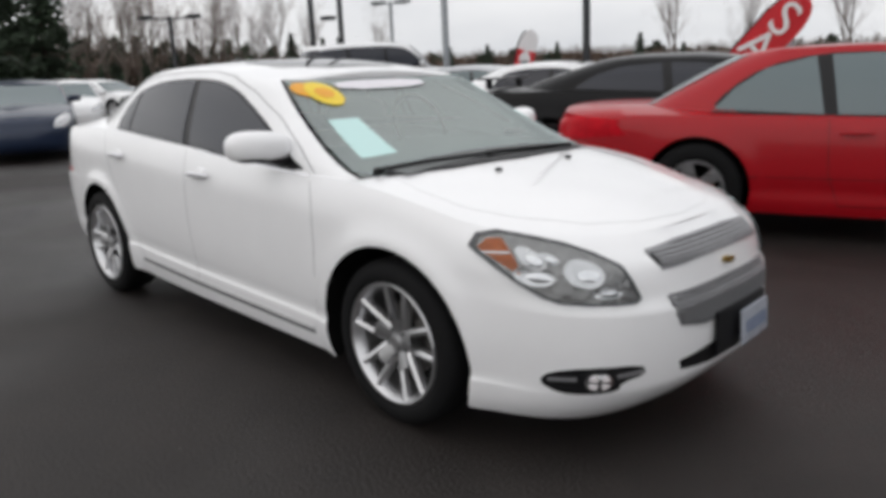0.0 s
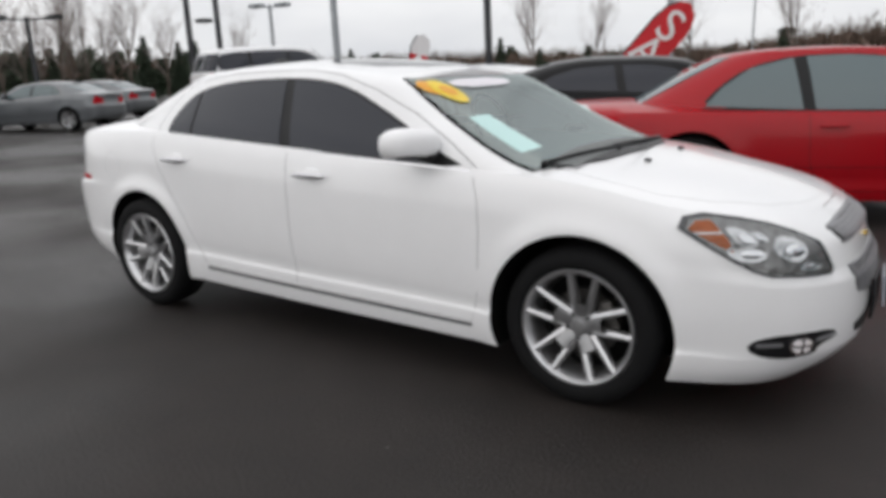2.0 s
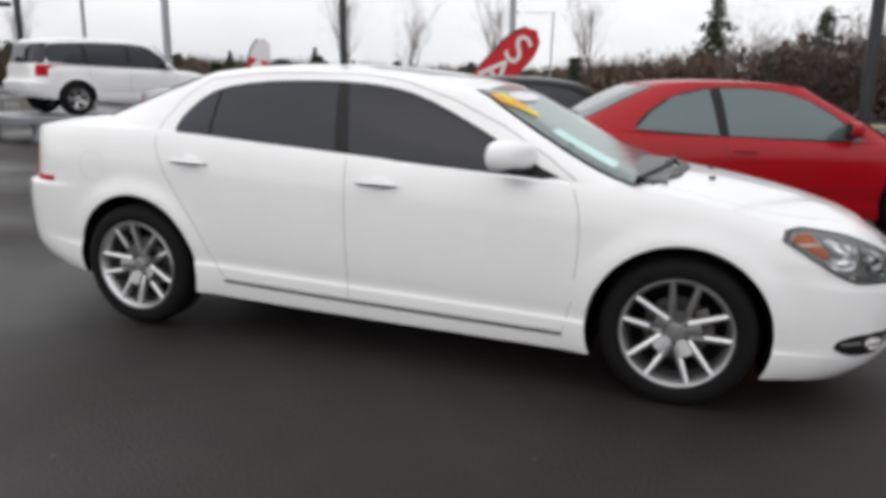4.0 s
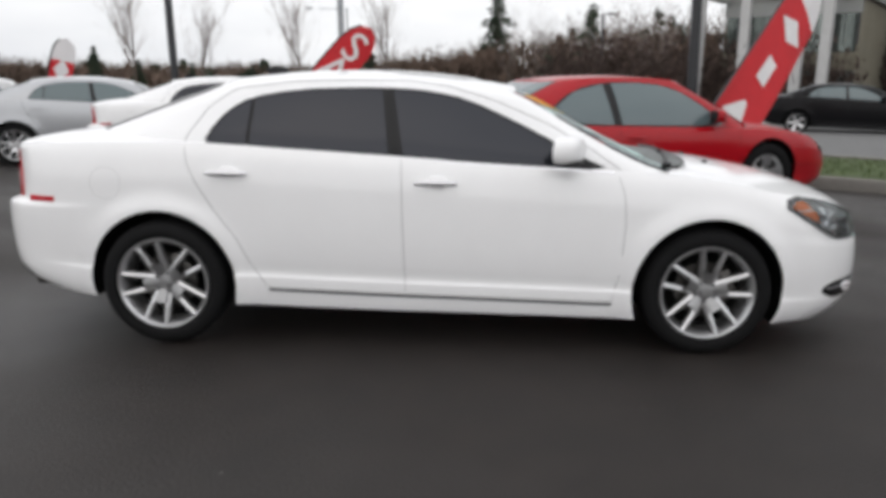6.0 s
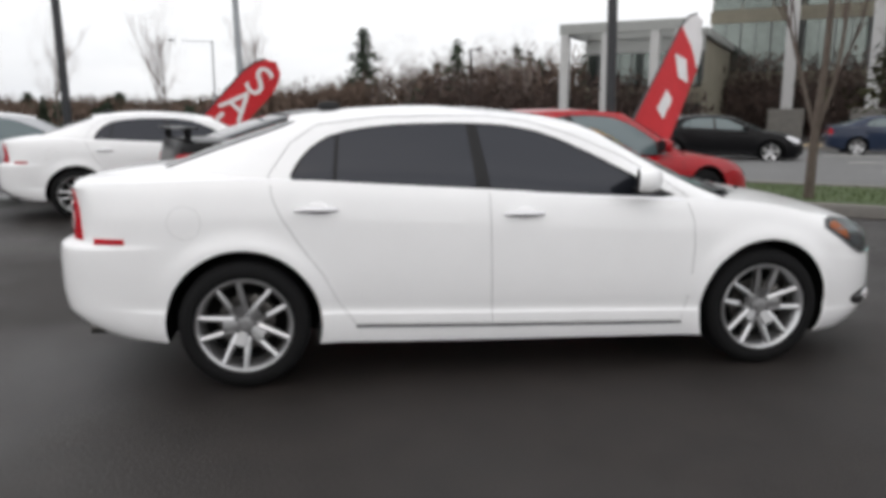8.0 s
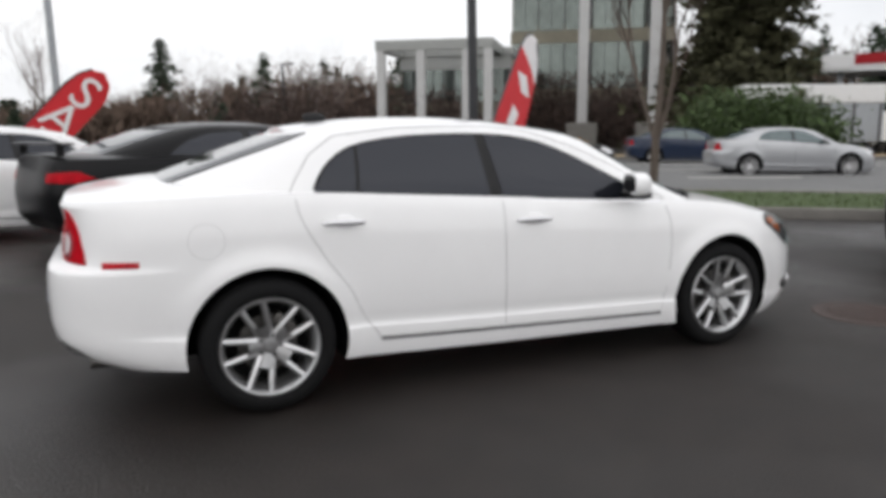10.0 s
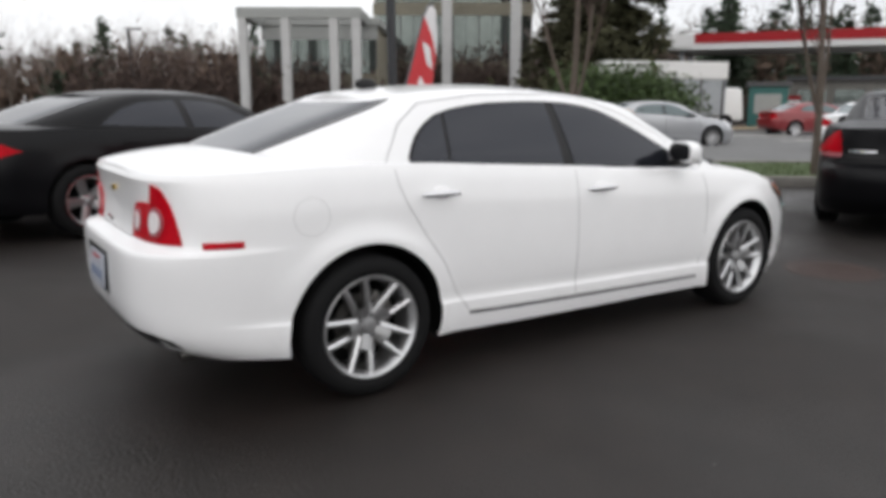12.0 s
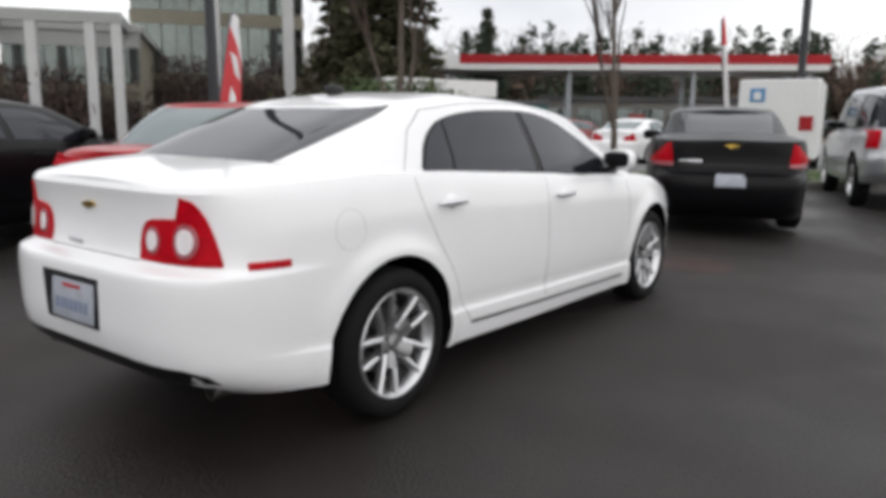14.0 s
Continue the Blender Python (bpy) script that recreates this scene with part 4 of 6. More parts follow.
stuck("windscreen_banner", [(-0.36, 1.322), (0.22, 1.325), (0.22, 1.282), (-0.36, 1.280)], 0.014, BANNER_WHITE, "white banner strip on the windscreen's top", "banner")
stuck("buyers_paper", [(-0.600, 1.161), (-0.438, 1.163), (-0.458, 1.021), (-0.655, 1.014)], 0.009, PAPER, "pale green paper sheet behind the windscreen", "paper", 0)

# iron cover sunk in the asphalt
IRON = material("rusty_iron", (0.055, 0.035, 0.03), rough=0.55, metal=0.4, vary=0.3, scale=6, bump=0.4, bump_scale=60)
cover = thing("manhole_cover", pose(COVER_X, COVER_Y, lot_height(COVER_X, COVER_Y)), "rusty round iron manhole cover in the asphalt", "manhole cover")
part("ring", lathe([(0.30, 0.004), (0.31, 0.009), (0.36, 0.009), (0.37, 0.002)], 40, "z"), IRON, cover)
part("lid", lathe([(0.0, 0.007), (0.285, 0.007), (0.295, 0.003)], 40, "z"), IRON, cover)
for k in range(-3, 4):
    half = math.sqrt(0.26**2 - (k * 0.07) ** 2)
    part("rib", block(0, k * 0.07, 0.009, half * 2, 0.018, 0.006), IRON, cover, smooth=False)

# ---- other shapes of car ----
COUPE = dict(SEDAN)
COUPE.update(
    w=0.925, axle=1.38, hub=0.345, arch=0.395, rim=0.22, wide=0.22, nf=3.6, nr=3.6,
    z0=curve((-2.8, 0.32), (-1.8, 0.24), (-1.0, 0.20), (1.0, 0.19), (1.8, 0.20), (2.7, 0.27)),
    z1=curve((-2.8, 0.82), (-2.6, 0.84), (-2.3, 0.875), (-1.8, 0.89), (-1.2, 0.885), (0.0, 0.865), (0.9, 0.845), (1.3, 0.835), (1.7, 0.80), (2.1, 0.72), (2.5, 0.62), (2.7, 0.58)),
    zc=curve((-2.8, 0.90), (-2.6, 0.92), (-2.4, 0.95), (-2.0, 0.96), (-1.4, 0.95), (0.9, 0.91), (1.2, 0.91), (1.6, 0.87), (2.0, 0.80), (2.3, 0.72), (2.5, 0.63), (2.7, 0.59)),
    front=curve((0.0, 2.46), (0.15, 2.53), (0.4, 2.55), (0.65, 2.53), (0.85, 2.48), (1.0, 2.38)),
    rear=curve((0.0, -2.48), (0.2, -2.60), (0.5, -2.63), (0.8, -2.59), (0.95, -2.58), (1.0, -2.56)),
    cab_front=curve((0.0, 1.32), (0.5, 0.88), (0.8, 0.58), (1.0, 0.36)),
    cab_rear=curve((0.0, -1.98), (0.4, -1.70), (0.8, -1.36), (1.0, -1.12)),
    cab_w=curve((0.0, 0.85), (0.5, 0.755), (0.85, 0.66), (1.0, 0.60)),
    zt=curve((-2.0, 1.22), (-1.2, 1.30), (-0.8, 1.335), (-0.3, 1.345), (0.2, 1.325), (0.5, 1.29), (1.3, 1.26)),
    roof=curve((-1.4, 1.285), (-1.1, 1.32), (-0.7, 1.358), (-0.3, 1.366), (0.1, 1.350), (0.4, 1.31)),
    dlo=[(-1.32, 0.915), (-1.18, 1.07), (-0.94, 1.22), (-0.6, 1.295), (-0.2, 1.300), (0.1, 1.275), (0.35, 1.20), (0.60, 1.06), (0.88, 0.855), (-0.4, 0.875)],
    panes=[
        [(-1.28, 0.925), (-1.14, 1.07), (-0.93, 1.205), (-0.60, 1.280), (-0.53, 0.890)],
        [(-0.44, 0.888), (-0.50, 1.285), (-0.2, 1.29), (0.09, 1.265), (0.33, 1.195), (0.57, 1.06), (0.80, 0.872)],
    ],
    sill_line=[(-1.30, 0.908), (-0.4, 0.872), (0.87, 0.850)],
    frame_line=[(-0.5, 0.95), (-0.5, 1.30)],
    seams=[[(-0.50, 0.86), (-0.48, 0.5), (-0.40, 0.27)], [(0.96, 0.80), (1.0, 0.55), (0.95, 0.27)], [(-0.40, 0.27), (0.95, 0.26)], [(-2.2, 0.46), (2.05, 0.45)]],
    handles=[(-0.32, 0.77)], rocker=None, mirror=(0.66, 0.97),
    headlight=[(-0.80, 0.60), (-0.76, 0.68), (-0.55, 0.68), (-0.40, 0.62), (-0.45, 0.55), (-0.70, 0.55)],
    taillight=[(-0.20, 0.70), (-0.25, 0.86), (-0.60, 0.90), (-0.82, 0.86), (-0.86, 0.74), (-0.70, 0.68)],
)
CHARGER = dict(SEDAN)
CHARGER.update(
    w=0.945, axle=1.525, hub=0.365, arch=0.41, rim=0.25, wide=0.235, nf=3.2, nr=4.6,
    front=curve((0.0, 2.36), (0.2, 2.47), (0.6, 2.50), (0.9, 2.47), (1.0, 2.40)),
    rear=curve((0.0, -2.40), (0.2, -2.52), (0.5, -2.54), (0.8, -2.50), (1.0, -2.47)),
    z0=curve((-2.6, 0.32), (-1.8, 0.26), (1.8, 0.22), (2.5, 0.25)),
    z1=curve((-2.6, 1.05), (-2.2, 1.08), (-1.5, 1.08), (-0.6, 1.05), (0.9, 1.00), (1.5, 0.95), (2.1, 0.87), (2.5, 0.80)),
    zc=curve((-2.6, 1.10), (-2.3, 1.12), (-1.8, 1.12), (0.9, 1.03), (1.4, 1.02), (2.1, 0.92), (2.5, 0.81)),
    cab_front=curve((0.0, 1.42), (0.5, 1.0), (0.8, 0.74), (1.0, 0.55)),
    cab_rear=curve((0.0, -2.15), (0.5, -1.72), (0.8, -1.40), (1.0, -1.10)),
    cab_w=curve((0.0, 0.88), (0.5, 0.80), (0.85, 0.70), (1.0, 0.63)),
    zt=curve((-2.0, 1.32), (-1.2, 1.385), (-0.5, 1.425), (0.0, 1.42), (0.5, 1.385), (1.3, 1.36)),
    roof=curve((-1.4, 1.38), (-1.1, 1.42), (-0.5, 1.475), (0.0, 1.475), (0.3, 1.45), (0.55, 1.41)),
    dlo=[(-1.30, 1.10), (-1.05, 1.26), (-0.75, 1.345), (-0.3, 1.375), (0.1, 1.365), (0.35, 1.32), (0.60, 1.20), (0.95, 1.005), (-0.2, 1.05)],
    panes=[[(-1.27, 1.105), (-1.03, 1.25), (-0.74, 1.335), (-0.32, 1.362), (-0.27, 1.065)], [(-0.17, 1.06), (-0.22, 1.362), (0.1, 1.352), (0.34, 1.305), (0.58, 1.19), (0.85, 1.02)]],
    sill_line=[(-1.30, 1.09), (-0.2, 1.045), (0.95, 1.0)],
    handles=[(-1.0, 0.93), (0.05, 0.90)], rocker=None, mirror=(0.72, 1.10),
    headlight=[(-0.84, 0.70), (-0.80, 0.80), (-0.55, 0.80), (-0.50, 0.68), (-0.80, 0.64)],
    taillight=[(-0.50, 0.84), (-0.51, 0.93), (-0.80, 0.95), (-0.86, 0.88), (-0.80, 0.83)],
)
IMPALA = dict(SEDAN)
IMPALA.update(
    w=0.925, wide=0.22, arch=0.39, nr=5.0,
    rear=curve((0.0, -2.40), (0.15, -2.56), (0.4, -2.60), (0.54, -2.58), (0.58, -2.50), (0.8, -2.48), (1.0, -2.48)),
    z0=curve((-2.6, 0.25), (-2.25, 0.20), (-1.8, 0.21), (-1.04, 0.225), (1.02, 0.19), (1.8, 0.165), (2.4, 0.18)),
    taillight=[(-0.61, 0.815), (-0.625, 0.93), (-0.645, 1.03), (-0.70, 1.00), (-0.77, 0.93), (-0.83, 0.87), (-0.87, 0.815)],
    rocker=None,
)
WAGON = dict(SEDAN)
WAGON.update(
    w=0.955, axle=1.42, hub=0.37, arch=0.43, rim=0.23, wide=0.235, nf=3.0, nr=6.0, cab_nf=4.5, cab_nr=6.0,
    front=curve((0.0, 2.28), (0.2, 2.40), (0.6, 2.42), (0.9, 2.38), (1.0, 2.30)),
    rear=curve((0.0, -2.22), (0.2, -2.38), (0.45, -2.40), (0.55, -2.30), (1.0, -2.27)),
    z0=curve((-2.5, 0.42), (-1.8, 0.36), (1.8, 0.32), (2.4, 0.36)),
    z1=curve((-2.5, 1.10), (0.9, 1.06), (1.5, 1.02), (2.1, 0.95), (2.5, 0.88)),
    zc=curve((-2.5, 1.12), (0.9, 1.10), (1.4, 1.09), (2.1, 1.02), (2.5, 0.90)),
    cab_front=curve((0.0, 1.40), (0.5, 1.05), (0.8, 0.85), (1.0, 0.68)),
    cab_rear=curve((0.0, -2.28), (0.5, -2.18), (0.85, -2.10), (1.0, -2.02)),
    cab_w=curve((0.0, 0.91), (0.5, 0.86), (0.85, 0.79), (1.0, 0.73)),
    cab_wx=curve((-2.3, 0.95), (-1.0, 0.99), (0.5, 1.0), (1.5, 0.99)),
    zt=curve((-2.3, 1.63), (-1.0, 1.69), (0.0, 1.71), (0.6, 1.67), (1.4, 1.62)),
    roof=curve((-2.2, 1.66), (-1.0, 1.75), (0.0, 1.77), (0.6, 1.70)),
    screen=(0.08, 0.95), back_screen=(0.10, 0.86), back_k=0.88,
    dlo=[(-2.02, 1.14), (-1.94, 1.50), (-1.80, 1.58), (-0.6, 1.64), (0.2, 1.63), (0.55, 1.52), (1.05, 1.09), (-0.4, 1.11)],
    panes=[[(-1.98, 1.16), (-1.91, 1.49), (-1.79, 1.56), (-1.25, 1.605), (-1.22, 1.14)], [(-1.14, 1.14), (-1.16, 1.61), (-0.6, 1.63), (-0.22, 1.63), (-0.20, 1.125)], [(-0.12, 1.125), (-0.14, 1.63), (0.2, 1.615), (0.53, 1.51), (0.98, 1.105)]],
    sill_line=[(-2.02, 1.13), (-0.4, 1.10), (1.05, 1.08)],
    seams=[[(-0.16, 1.05), (-0.15, 0.42)], [(1.05, 1.0), (1.05, 0.45)], [(-1.15, 1.05), (-1.0, 0.45)]],
    handles=[(-1.05, 0.98), (0.0, 0.97)], rocker=None, mirror=(0.78, 1.17),
    headlight=[(-0.84, 0.78), (-0.82, 0.90), (-0.60, 0.90), (-0.55, 0.76), (-0.80, 0.74)],
    taillight=[(-0.72, 0.98), (-0.72, 1.10), (-0.86, 1.10), (-0.88, 0.85), (-0.74, 0.85)],
)

# ---- frame of the street: s along the kerb, n away across it ----

def street(s, n, z=0.0):
    return KERB + s * ALONG + n * ACROSS + Vector((0, 0, z))


def at_street(s, n, z=0.0, turn=0.0):
    p = street(s, n, z)
    return pose(p.x, p.y, p.z, 0, 0, STREET_DEG + turn)


def at_verge(s, n, z=0.0, turn=0.0):
    return pose(VERGE.x, VERGE.y, VERGE.z, 0, 0, VERGE_DEG) @ pose(s, n, z, 0, 0, turn)


def slab(name, s0, s1, n0, n1, z0, z1, mat, label, category, bevel=0.0, frame_of=at_street):
    ob = part(name, block((s0 + s1) / 2, (n0 + n1) / 2, (z0 + z1) / 2, s1 - s0, n1 - n0, z1 - z0, bevel), mat, None, smooth=bool(bevel))
    ob.matrix_world = frame_of(0, 0)
    return tagged(ob, label, category, kind="structure")


CONCRETE = material("kerb_concrete", (0.20, 0.19, 0.175), rough=0.8, vary=0.25, scale=3, bump=0.3)
GRASS = material("winter_grass", (0.05, 0.078, 0.020), rough=0.9, vary=0.35, scale=3, bump=0.8, bump_scale=30)
BARK = material("bark", (0.10, 0.08, 0.065), rough=0.9, vary=0.3, scale=6, bump=0.6, bump_scale=30)
TWIG = material("bare_twigs", (0.062, 0.041, 0.034), rough=0.9, rand=0.35, vary=0.1)
# Brown of the far brush, lightened to carry the haze.
THICKET = material("hazed_brown_thicket", (0.125, 0.092, 0.074), rough=0.95, rand=0.45, vary=0.2, scale=0.05, spec=0.05)
# Distance haze is mixed into this pale twig colour.
HAZE_TWIG = material("hazed_bare_twigs", (0.25, 0.21, 0.195), rough=0.95, rand=0.3, vary=0.1, spec=0.1)
DULL_NEEDLE = material("dull_evergreen", (0.055, 0.055, 0.032), rough=0.9, rand=0.5, vary=0.2, spec=0.1)
NEEDLE = material("conifer_needles", (0.028, 0.045, 0.024), rough=0.8, rand=0.5, vary=0.2)
HEDGE = material("hedge_leaves", (0.045, 0.075, 0.02), rough=0.7, rand=0.5, vary=0.2)
ROAD = material("street_asphalt", (0.13, 0.13, 0.13), rough=0.7, vary=0.2, scale=0.4, bump=0.3, bump_scale=60)
TAN = material("dry_planting", (0.30, 0.22, 0.12), rough=0.9, vary=0.3, scale=1.2)
LINE = material("road_paint", (0.65, 0.64, 0.58), rough=0.7, vary=0.15)
DARK_POLE = material("dark_pole_paint", (0.02, 0.022, 0.026), rough=0.4, vary=0.1)
GREY_POLE = material("grey_pole", (0.33, 0.35, 0.37), rough=0.45, metal=0.5, vary=0.1)
WHITE_POST = material("white_post", (0.50, 0.50, 0.50), rough=0.6, vary=0.1, scale=2)
FLAG_RED = material("red_flag_cloth", (0.55, 0.012, 0.02), rough=0.7, vary=0.12, scale=3)
FLAG_WHITE = material("white_flag_cloth", (0.75, 0.73, 0.74), rough=0.7, vary=0.08, scale=3)
FASCIA = material("building_fascia", (0.32, 0.33, 0.32), rough=0.6, vary=0.12)
SPANDREL = material("tan_spandrel", (0.17, 0.155, 0.115), rough=0.5, vary=0.25, scale=0.5)
CURTAIN = material("curtain_glass", (0.14, 0.16, 0.15), rough=0.06, metal=0.9, vary=0.4, scale=0.25)
TAN_PANEL = material("stone_band", (0.24, 0.22, 0.17), rough=0.7, vary=0.2, scale=0.6)
SIGN_RED = material("canopy_red", (0.34, 0.010, 0.016), rough=0.5, spec=0.3, vary=0.08, scale=0.8)
SIGN_WHITE = material("canopy_white", (0.72, 0.72, 0.72), rough=0.5, vary=0.05)
TEAL = material("teal_metal", (0.03, 0.13, 0.12), rough=0.5)
SIGN_BLUE = material("blue_panel", (0.05, 0.22, 0.45), rough=0.5)

# street bed, verge and far side
slab("verge", -60, 90, 0.15, 3.4, -0.05, 0.10, GRASS, "strip of winter grass beside the lot", "grass strip", 0.0, at_verge)
slab("kerb", -60, 90, 0.0, 0.15, -0.1, 0.13, CONCRETE, "pale concrete kerb round the lot", "kerb", 0.02, at_verge)
slab("far_kerb", -60, 90, 3.4, 3.55, -0.1, 0.13, CONCRETE, "pale concrete kerb along the street", "kerb", 0.02, at_verge)
slab("street", -60, 90, 2.6, 20.0, -0.05, 0.006, ROAD, "grey asphalt street with traffic lanes", "road")
slab("planting_strip", -60, 90, 20.15, 22.5, -0.05, 0.16, TAN, "dry tan planting strip across the street", "planting")
slab("street_kerb", -60, 90, 20.0, 20.15, -0.1, 0.15, CONCRETE, "pale concrete kerb across the street", "kerb", 0.02)
for n0 in (7.6, 11.6, 15.8):
    dash = part("lane_line", joined(*[block(s, n0, 0.008, 3.0, 0.12, 0.008) for s in range(-40, 80, 9)]), LINE, None, smooth=False)
    dash.matrix_world = at_street(0, 0)
    tagged(dash, "worn white lane line on the street", "lane line", kind="structure")

# ---- cars on the lot ----
ROW = 19.5
red_coupe = make_car("red_coupe", Shape(COUPE), pose(1.83, 4.03, RISE, 0, 0, 21.4), RED, "red two-door coupe with grey windows", "cars in the row", glass=SKY_TINT)
red_coupe.scale = (1.0, 1.0, 1.045)
charger = Shape(CHARGER)
black_sedan = make_car("black_sedan", charger, pose(-0.66, 5.72, 0.015, 0, 0, 22), BLACK, "black sedan with a tail spoiler and bright wheels", "cars in the row", metal=ALLOY)
part("spoiler", joined(block(-2.36, 0, 1.235, 0.20, 1.50, 0.025, 0.01), block(-2.36, 0.6, 1.17, 0.08, 0.03, 0.12), block(-2.36, -0.6, 1.17, 0.08, 0.03, 0.12)), BLACK, black_sedan, "black tail spoiler")
copy_thing(white_sedan, pose(-3.25, 7.15, 0, 0, 0, 14))["label"] = "second white sedan parked beside the black one"
silver_sedan = make_car("silver_sedan", Shape(SEDAN), pose(-6.3, 8.6, 0, 0, 0, 21), SILVER, "silver four-door sedan at the row's end", "cars in the row", glass=SKY_TINT, wheel="twin")
impala = Shape(IMPALA)
impala.backs = [([(-0.16, 0.70), (0.16, 0.70), (0.16, 0.56), (-0.16, 0.56)], PLATE, "number_plate", "pale number plate"), ([(0.30, 0.838), (0.55, 0.838), (0.55, 0.822), (0.30, 0.822)], CHROME, "boot_lettering", "thin bright boot lettering"), ([(-0.86, 0.808), (-0.61, 0.808), (-0.61, 0.772), (-0.86, 0.772)], LAMP_PALE, "reversing_lamp", "pale reversing lamp"), ([(0.86, 0.808), (0.61, 0.808), (0.61, 0.772), (0.86, 0.772)], LAMP_PALE, "reversing_lamp", "pale reversing lamp"), ([(-0.58, 0.81), (0.58, 0.81), (0.54, 0.765), (-0.54, 0.765)], TRIM, "boot_recess", "dark boot edge"), ([(-0.09, 1.0), (0.0, 1.02), (0.09, 1.0), (0.0, 0.965)], GOLD, "badge", "gold badge")]
dark_sedan = make_car("dark_grey_sedan", impala, pose(7.0, 0.40, RISE, 0, 0, 21), BLACK, "black sedan with red corner tail lights", "cars in the row")
silver_suv = make_car("silver_suv", Shape(WAGON), pose(11.15, -1.45, RISE, 0, 0, ROW - 2), SILVER, "silver sport utility vehicle with dark windows", "cars in the row")
dark_sedan.scale = (1.0, 1.0, 1.02)
silver_suv.scale = (1.0, 1.0, 1.09)
for w in [o for o in black_sedan.children if o.name.startswith("wheel")]:
    part("rim_stripe", lathe([(0.2505, -0.122), (0.2525, -0.1235), (0.2545, -0.121)], 48), SIGN_RED, w, "red rim stripe")
sticker = part("price_sticker", pad([(-0.52 + 0.10 * math.cos(a), 1.315 + 0.035 * math.sin(a)) for a in np.linspace(0, 2 * math.pi, 22)[:-1]], charger.on_end(True), 0.012, 4, soft=0, step=0.03, sink=0.0015), STICKER)
sticker.matrix_world = pose(-0.66, 5.72, 0.015, 0, 0, 22)
tagged(sticker, "oval yellow price sticker on the black car's windscreen", "sticker")

# ---- plants ----
def bare_tree_mesh(height, seed, spread=0.5, levels=4, stout=0.013):
    """A leafless tree: tapered trunk and limbs, and fine twigs."""
    rnd = random.Random(seed)
    limbs, twigs = [], []

    def grow(p, d, length, r, level):
        pts, rs = [p], [r]
        for k in range(3):
            d = (d + Vector((rnd.uniform(-1, 1), rnd.uniform(-1, 1), rnd.uniform(-0.2, 0.6))) * (0.16 if level else 0.05)).normalized()
            p = p + d * length / 3
            pts.append(p)
            rs.append(r * (1 - 0.16 * (k + 1)))
        (limbs if level < 2 else twigs).append(tube(pts, rs, 6 if level < 2 else 3))
        if level >= levels:
            return
        for _ in range(rnd.randint(3, 4) if level else 5):
            q = pts[rnd.randint(1, 3)]
            a = rnd.uniform(0, 2 * math.pi)
            out = Vector((math.cos(a), math.sin(a), 0))
            grow(q, (d * rnd.uniform(0.6, 1.0) + out * spread * rnd.uniform(0.6, 1.2) + Vector((0, 0, 0.25))).normalized(), length * rnd.uniform(0.5, 0.72), r * 0.5, level + 1)

    grow(Vector((0, 0, -0.1)), Vector((0, 0, 1)), height * 0.42, height * stout, 0)
    return joined(*limbs), joined(*twigs)


def leaf_cards(rnd, centre, radius, count, size, flat=0.6, thin=1.0):
    verts, faces = [], []
    for _ in range(count):
        c = Vector(centre) + Vector([max(-1.7, min(1.7, rnd.gauss(0, 1))) * r * 0.5 for r in radius])
        u = Vector((rnd.uniform(-1, 1), rnd.uniform(-1, 1), rnd.uniform(-flat, flat))).normalized() * size * rnd.uniform(0.5, 1.2)
        w = Vector((rnd.uniform(-1, 1), rnd.uniform(-1, 1), rnd.uniform(-1, 1))).normalized() * size * rnd.uniform(0.2, 0.5) * thin
        k = len(verts)
        verts += [c - u * 0.5, c + w * 0.5, c + u * 0.6, c - w * 0.5]
        faces.append((k, k + 1, k + 2, k + 3))
    return verts, faces


def conifer_mesh(height, seed, girth=0.22, cards=26, size=0.5, gap=0.1):
    """Trunk and a crown of drooping branches, each a spray of small clumps."""
    rnd = random.Random(seed)
    trunk = tube([(0, 0, -0.1), (0, 0, height * 0.5), (0.05, 0, height)], [height * 0.018, height * 0.012, 0.02], 7)
    sprays = []
    z = height * gap
    while z < height * 0.98:
        reach = girth * height * (1 - z / height) ** 0.8 * rnd.uniform(0.65, 1.15) + 0.15
        a = rnd.uniform(0, 2 * math.pi)
        for k in range(5):
            b = a + k * 2 * math.pi / 5 + rnd.uniform(-0.4, 0.4)
            r = reach * rnd.uniform(0.55, 1.1)
            for t in (0.4, 0.75, 1.0):
                sprays.append(leaf_cards(rnd, (r * t * math.cos(b), r * t * math.sin(b), z - 0.22 * r * t * t), (r * 0.28, r * 0.28, r * 0.12), max(3, int(cards * 0.33)), size * (1.1 - 0.4 * t)))
        z += height * rnd.uniform(0.03, 0.05)
    return trunk, joined(*sprays)


def tree(name, meshes, crown_mat, m, label, category="tree", group=""):
    t = thing(name, m, label, category, group)
    part("trunk", meshes[0], BARK, t, smooth=True)
    part("crown", meshes[1], crown_mat, t, smooth=False)
    return t


def from_eye(az, dist, eye=(0, -4)):
    return eye[0] + dist * math.sin(radians(az)), eye[1] + dist * math.cos(radians(az))


# trees of the verge
verge_tree = tree("verge_tree", bare_tree_mesh(7.5, 5, 0.32, 5, 0.0105), TWIG, at_verge(0.39, 0.95, 0.1), "young leafless tree on the grass strip", group="verge trees")
for s, n, turn in ((4.55, 0.80, 70), (13.0, 0.9, 200)):
    copy_thing(verge_tree, at_verge(s, n, 0.1, turn))
spreading = tree("spreading_conifer", conifer_mesh(17, 31, 0.29, 150, 0.95, 0.02), DULL_NEEDLE, pose(*from_eye(46.8, 43, (-3, -3.7)), 0), "broad brownish evergreen before the petrol station", group="conifers")
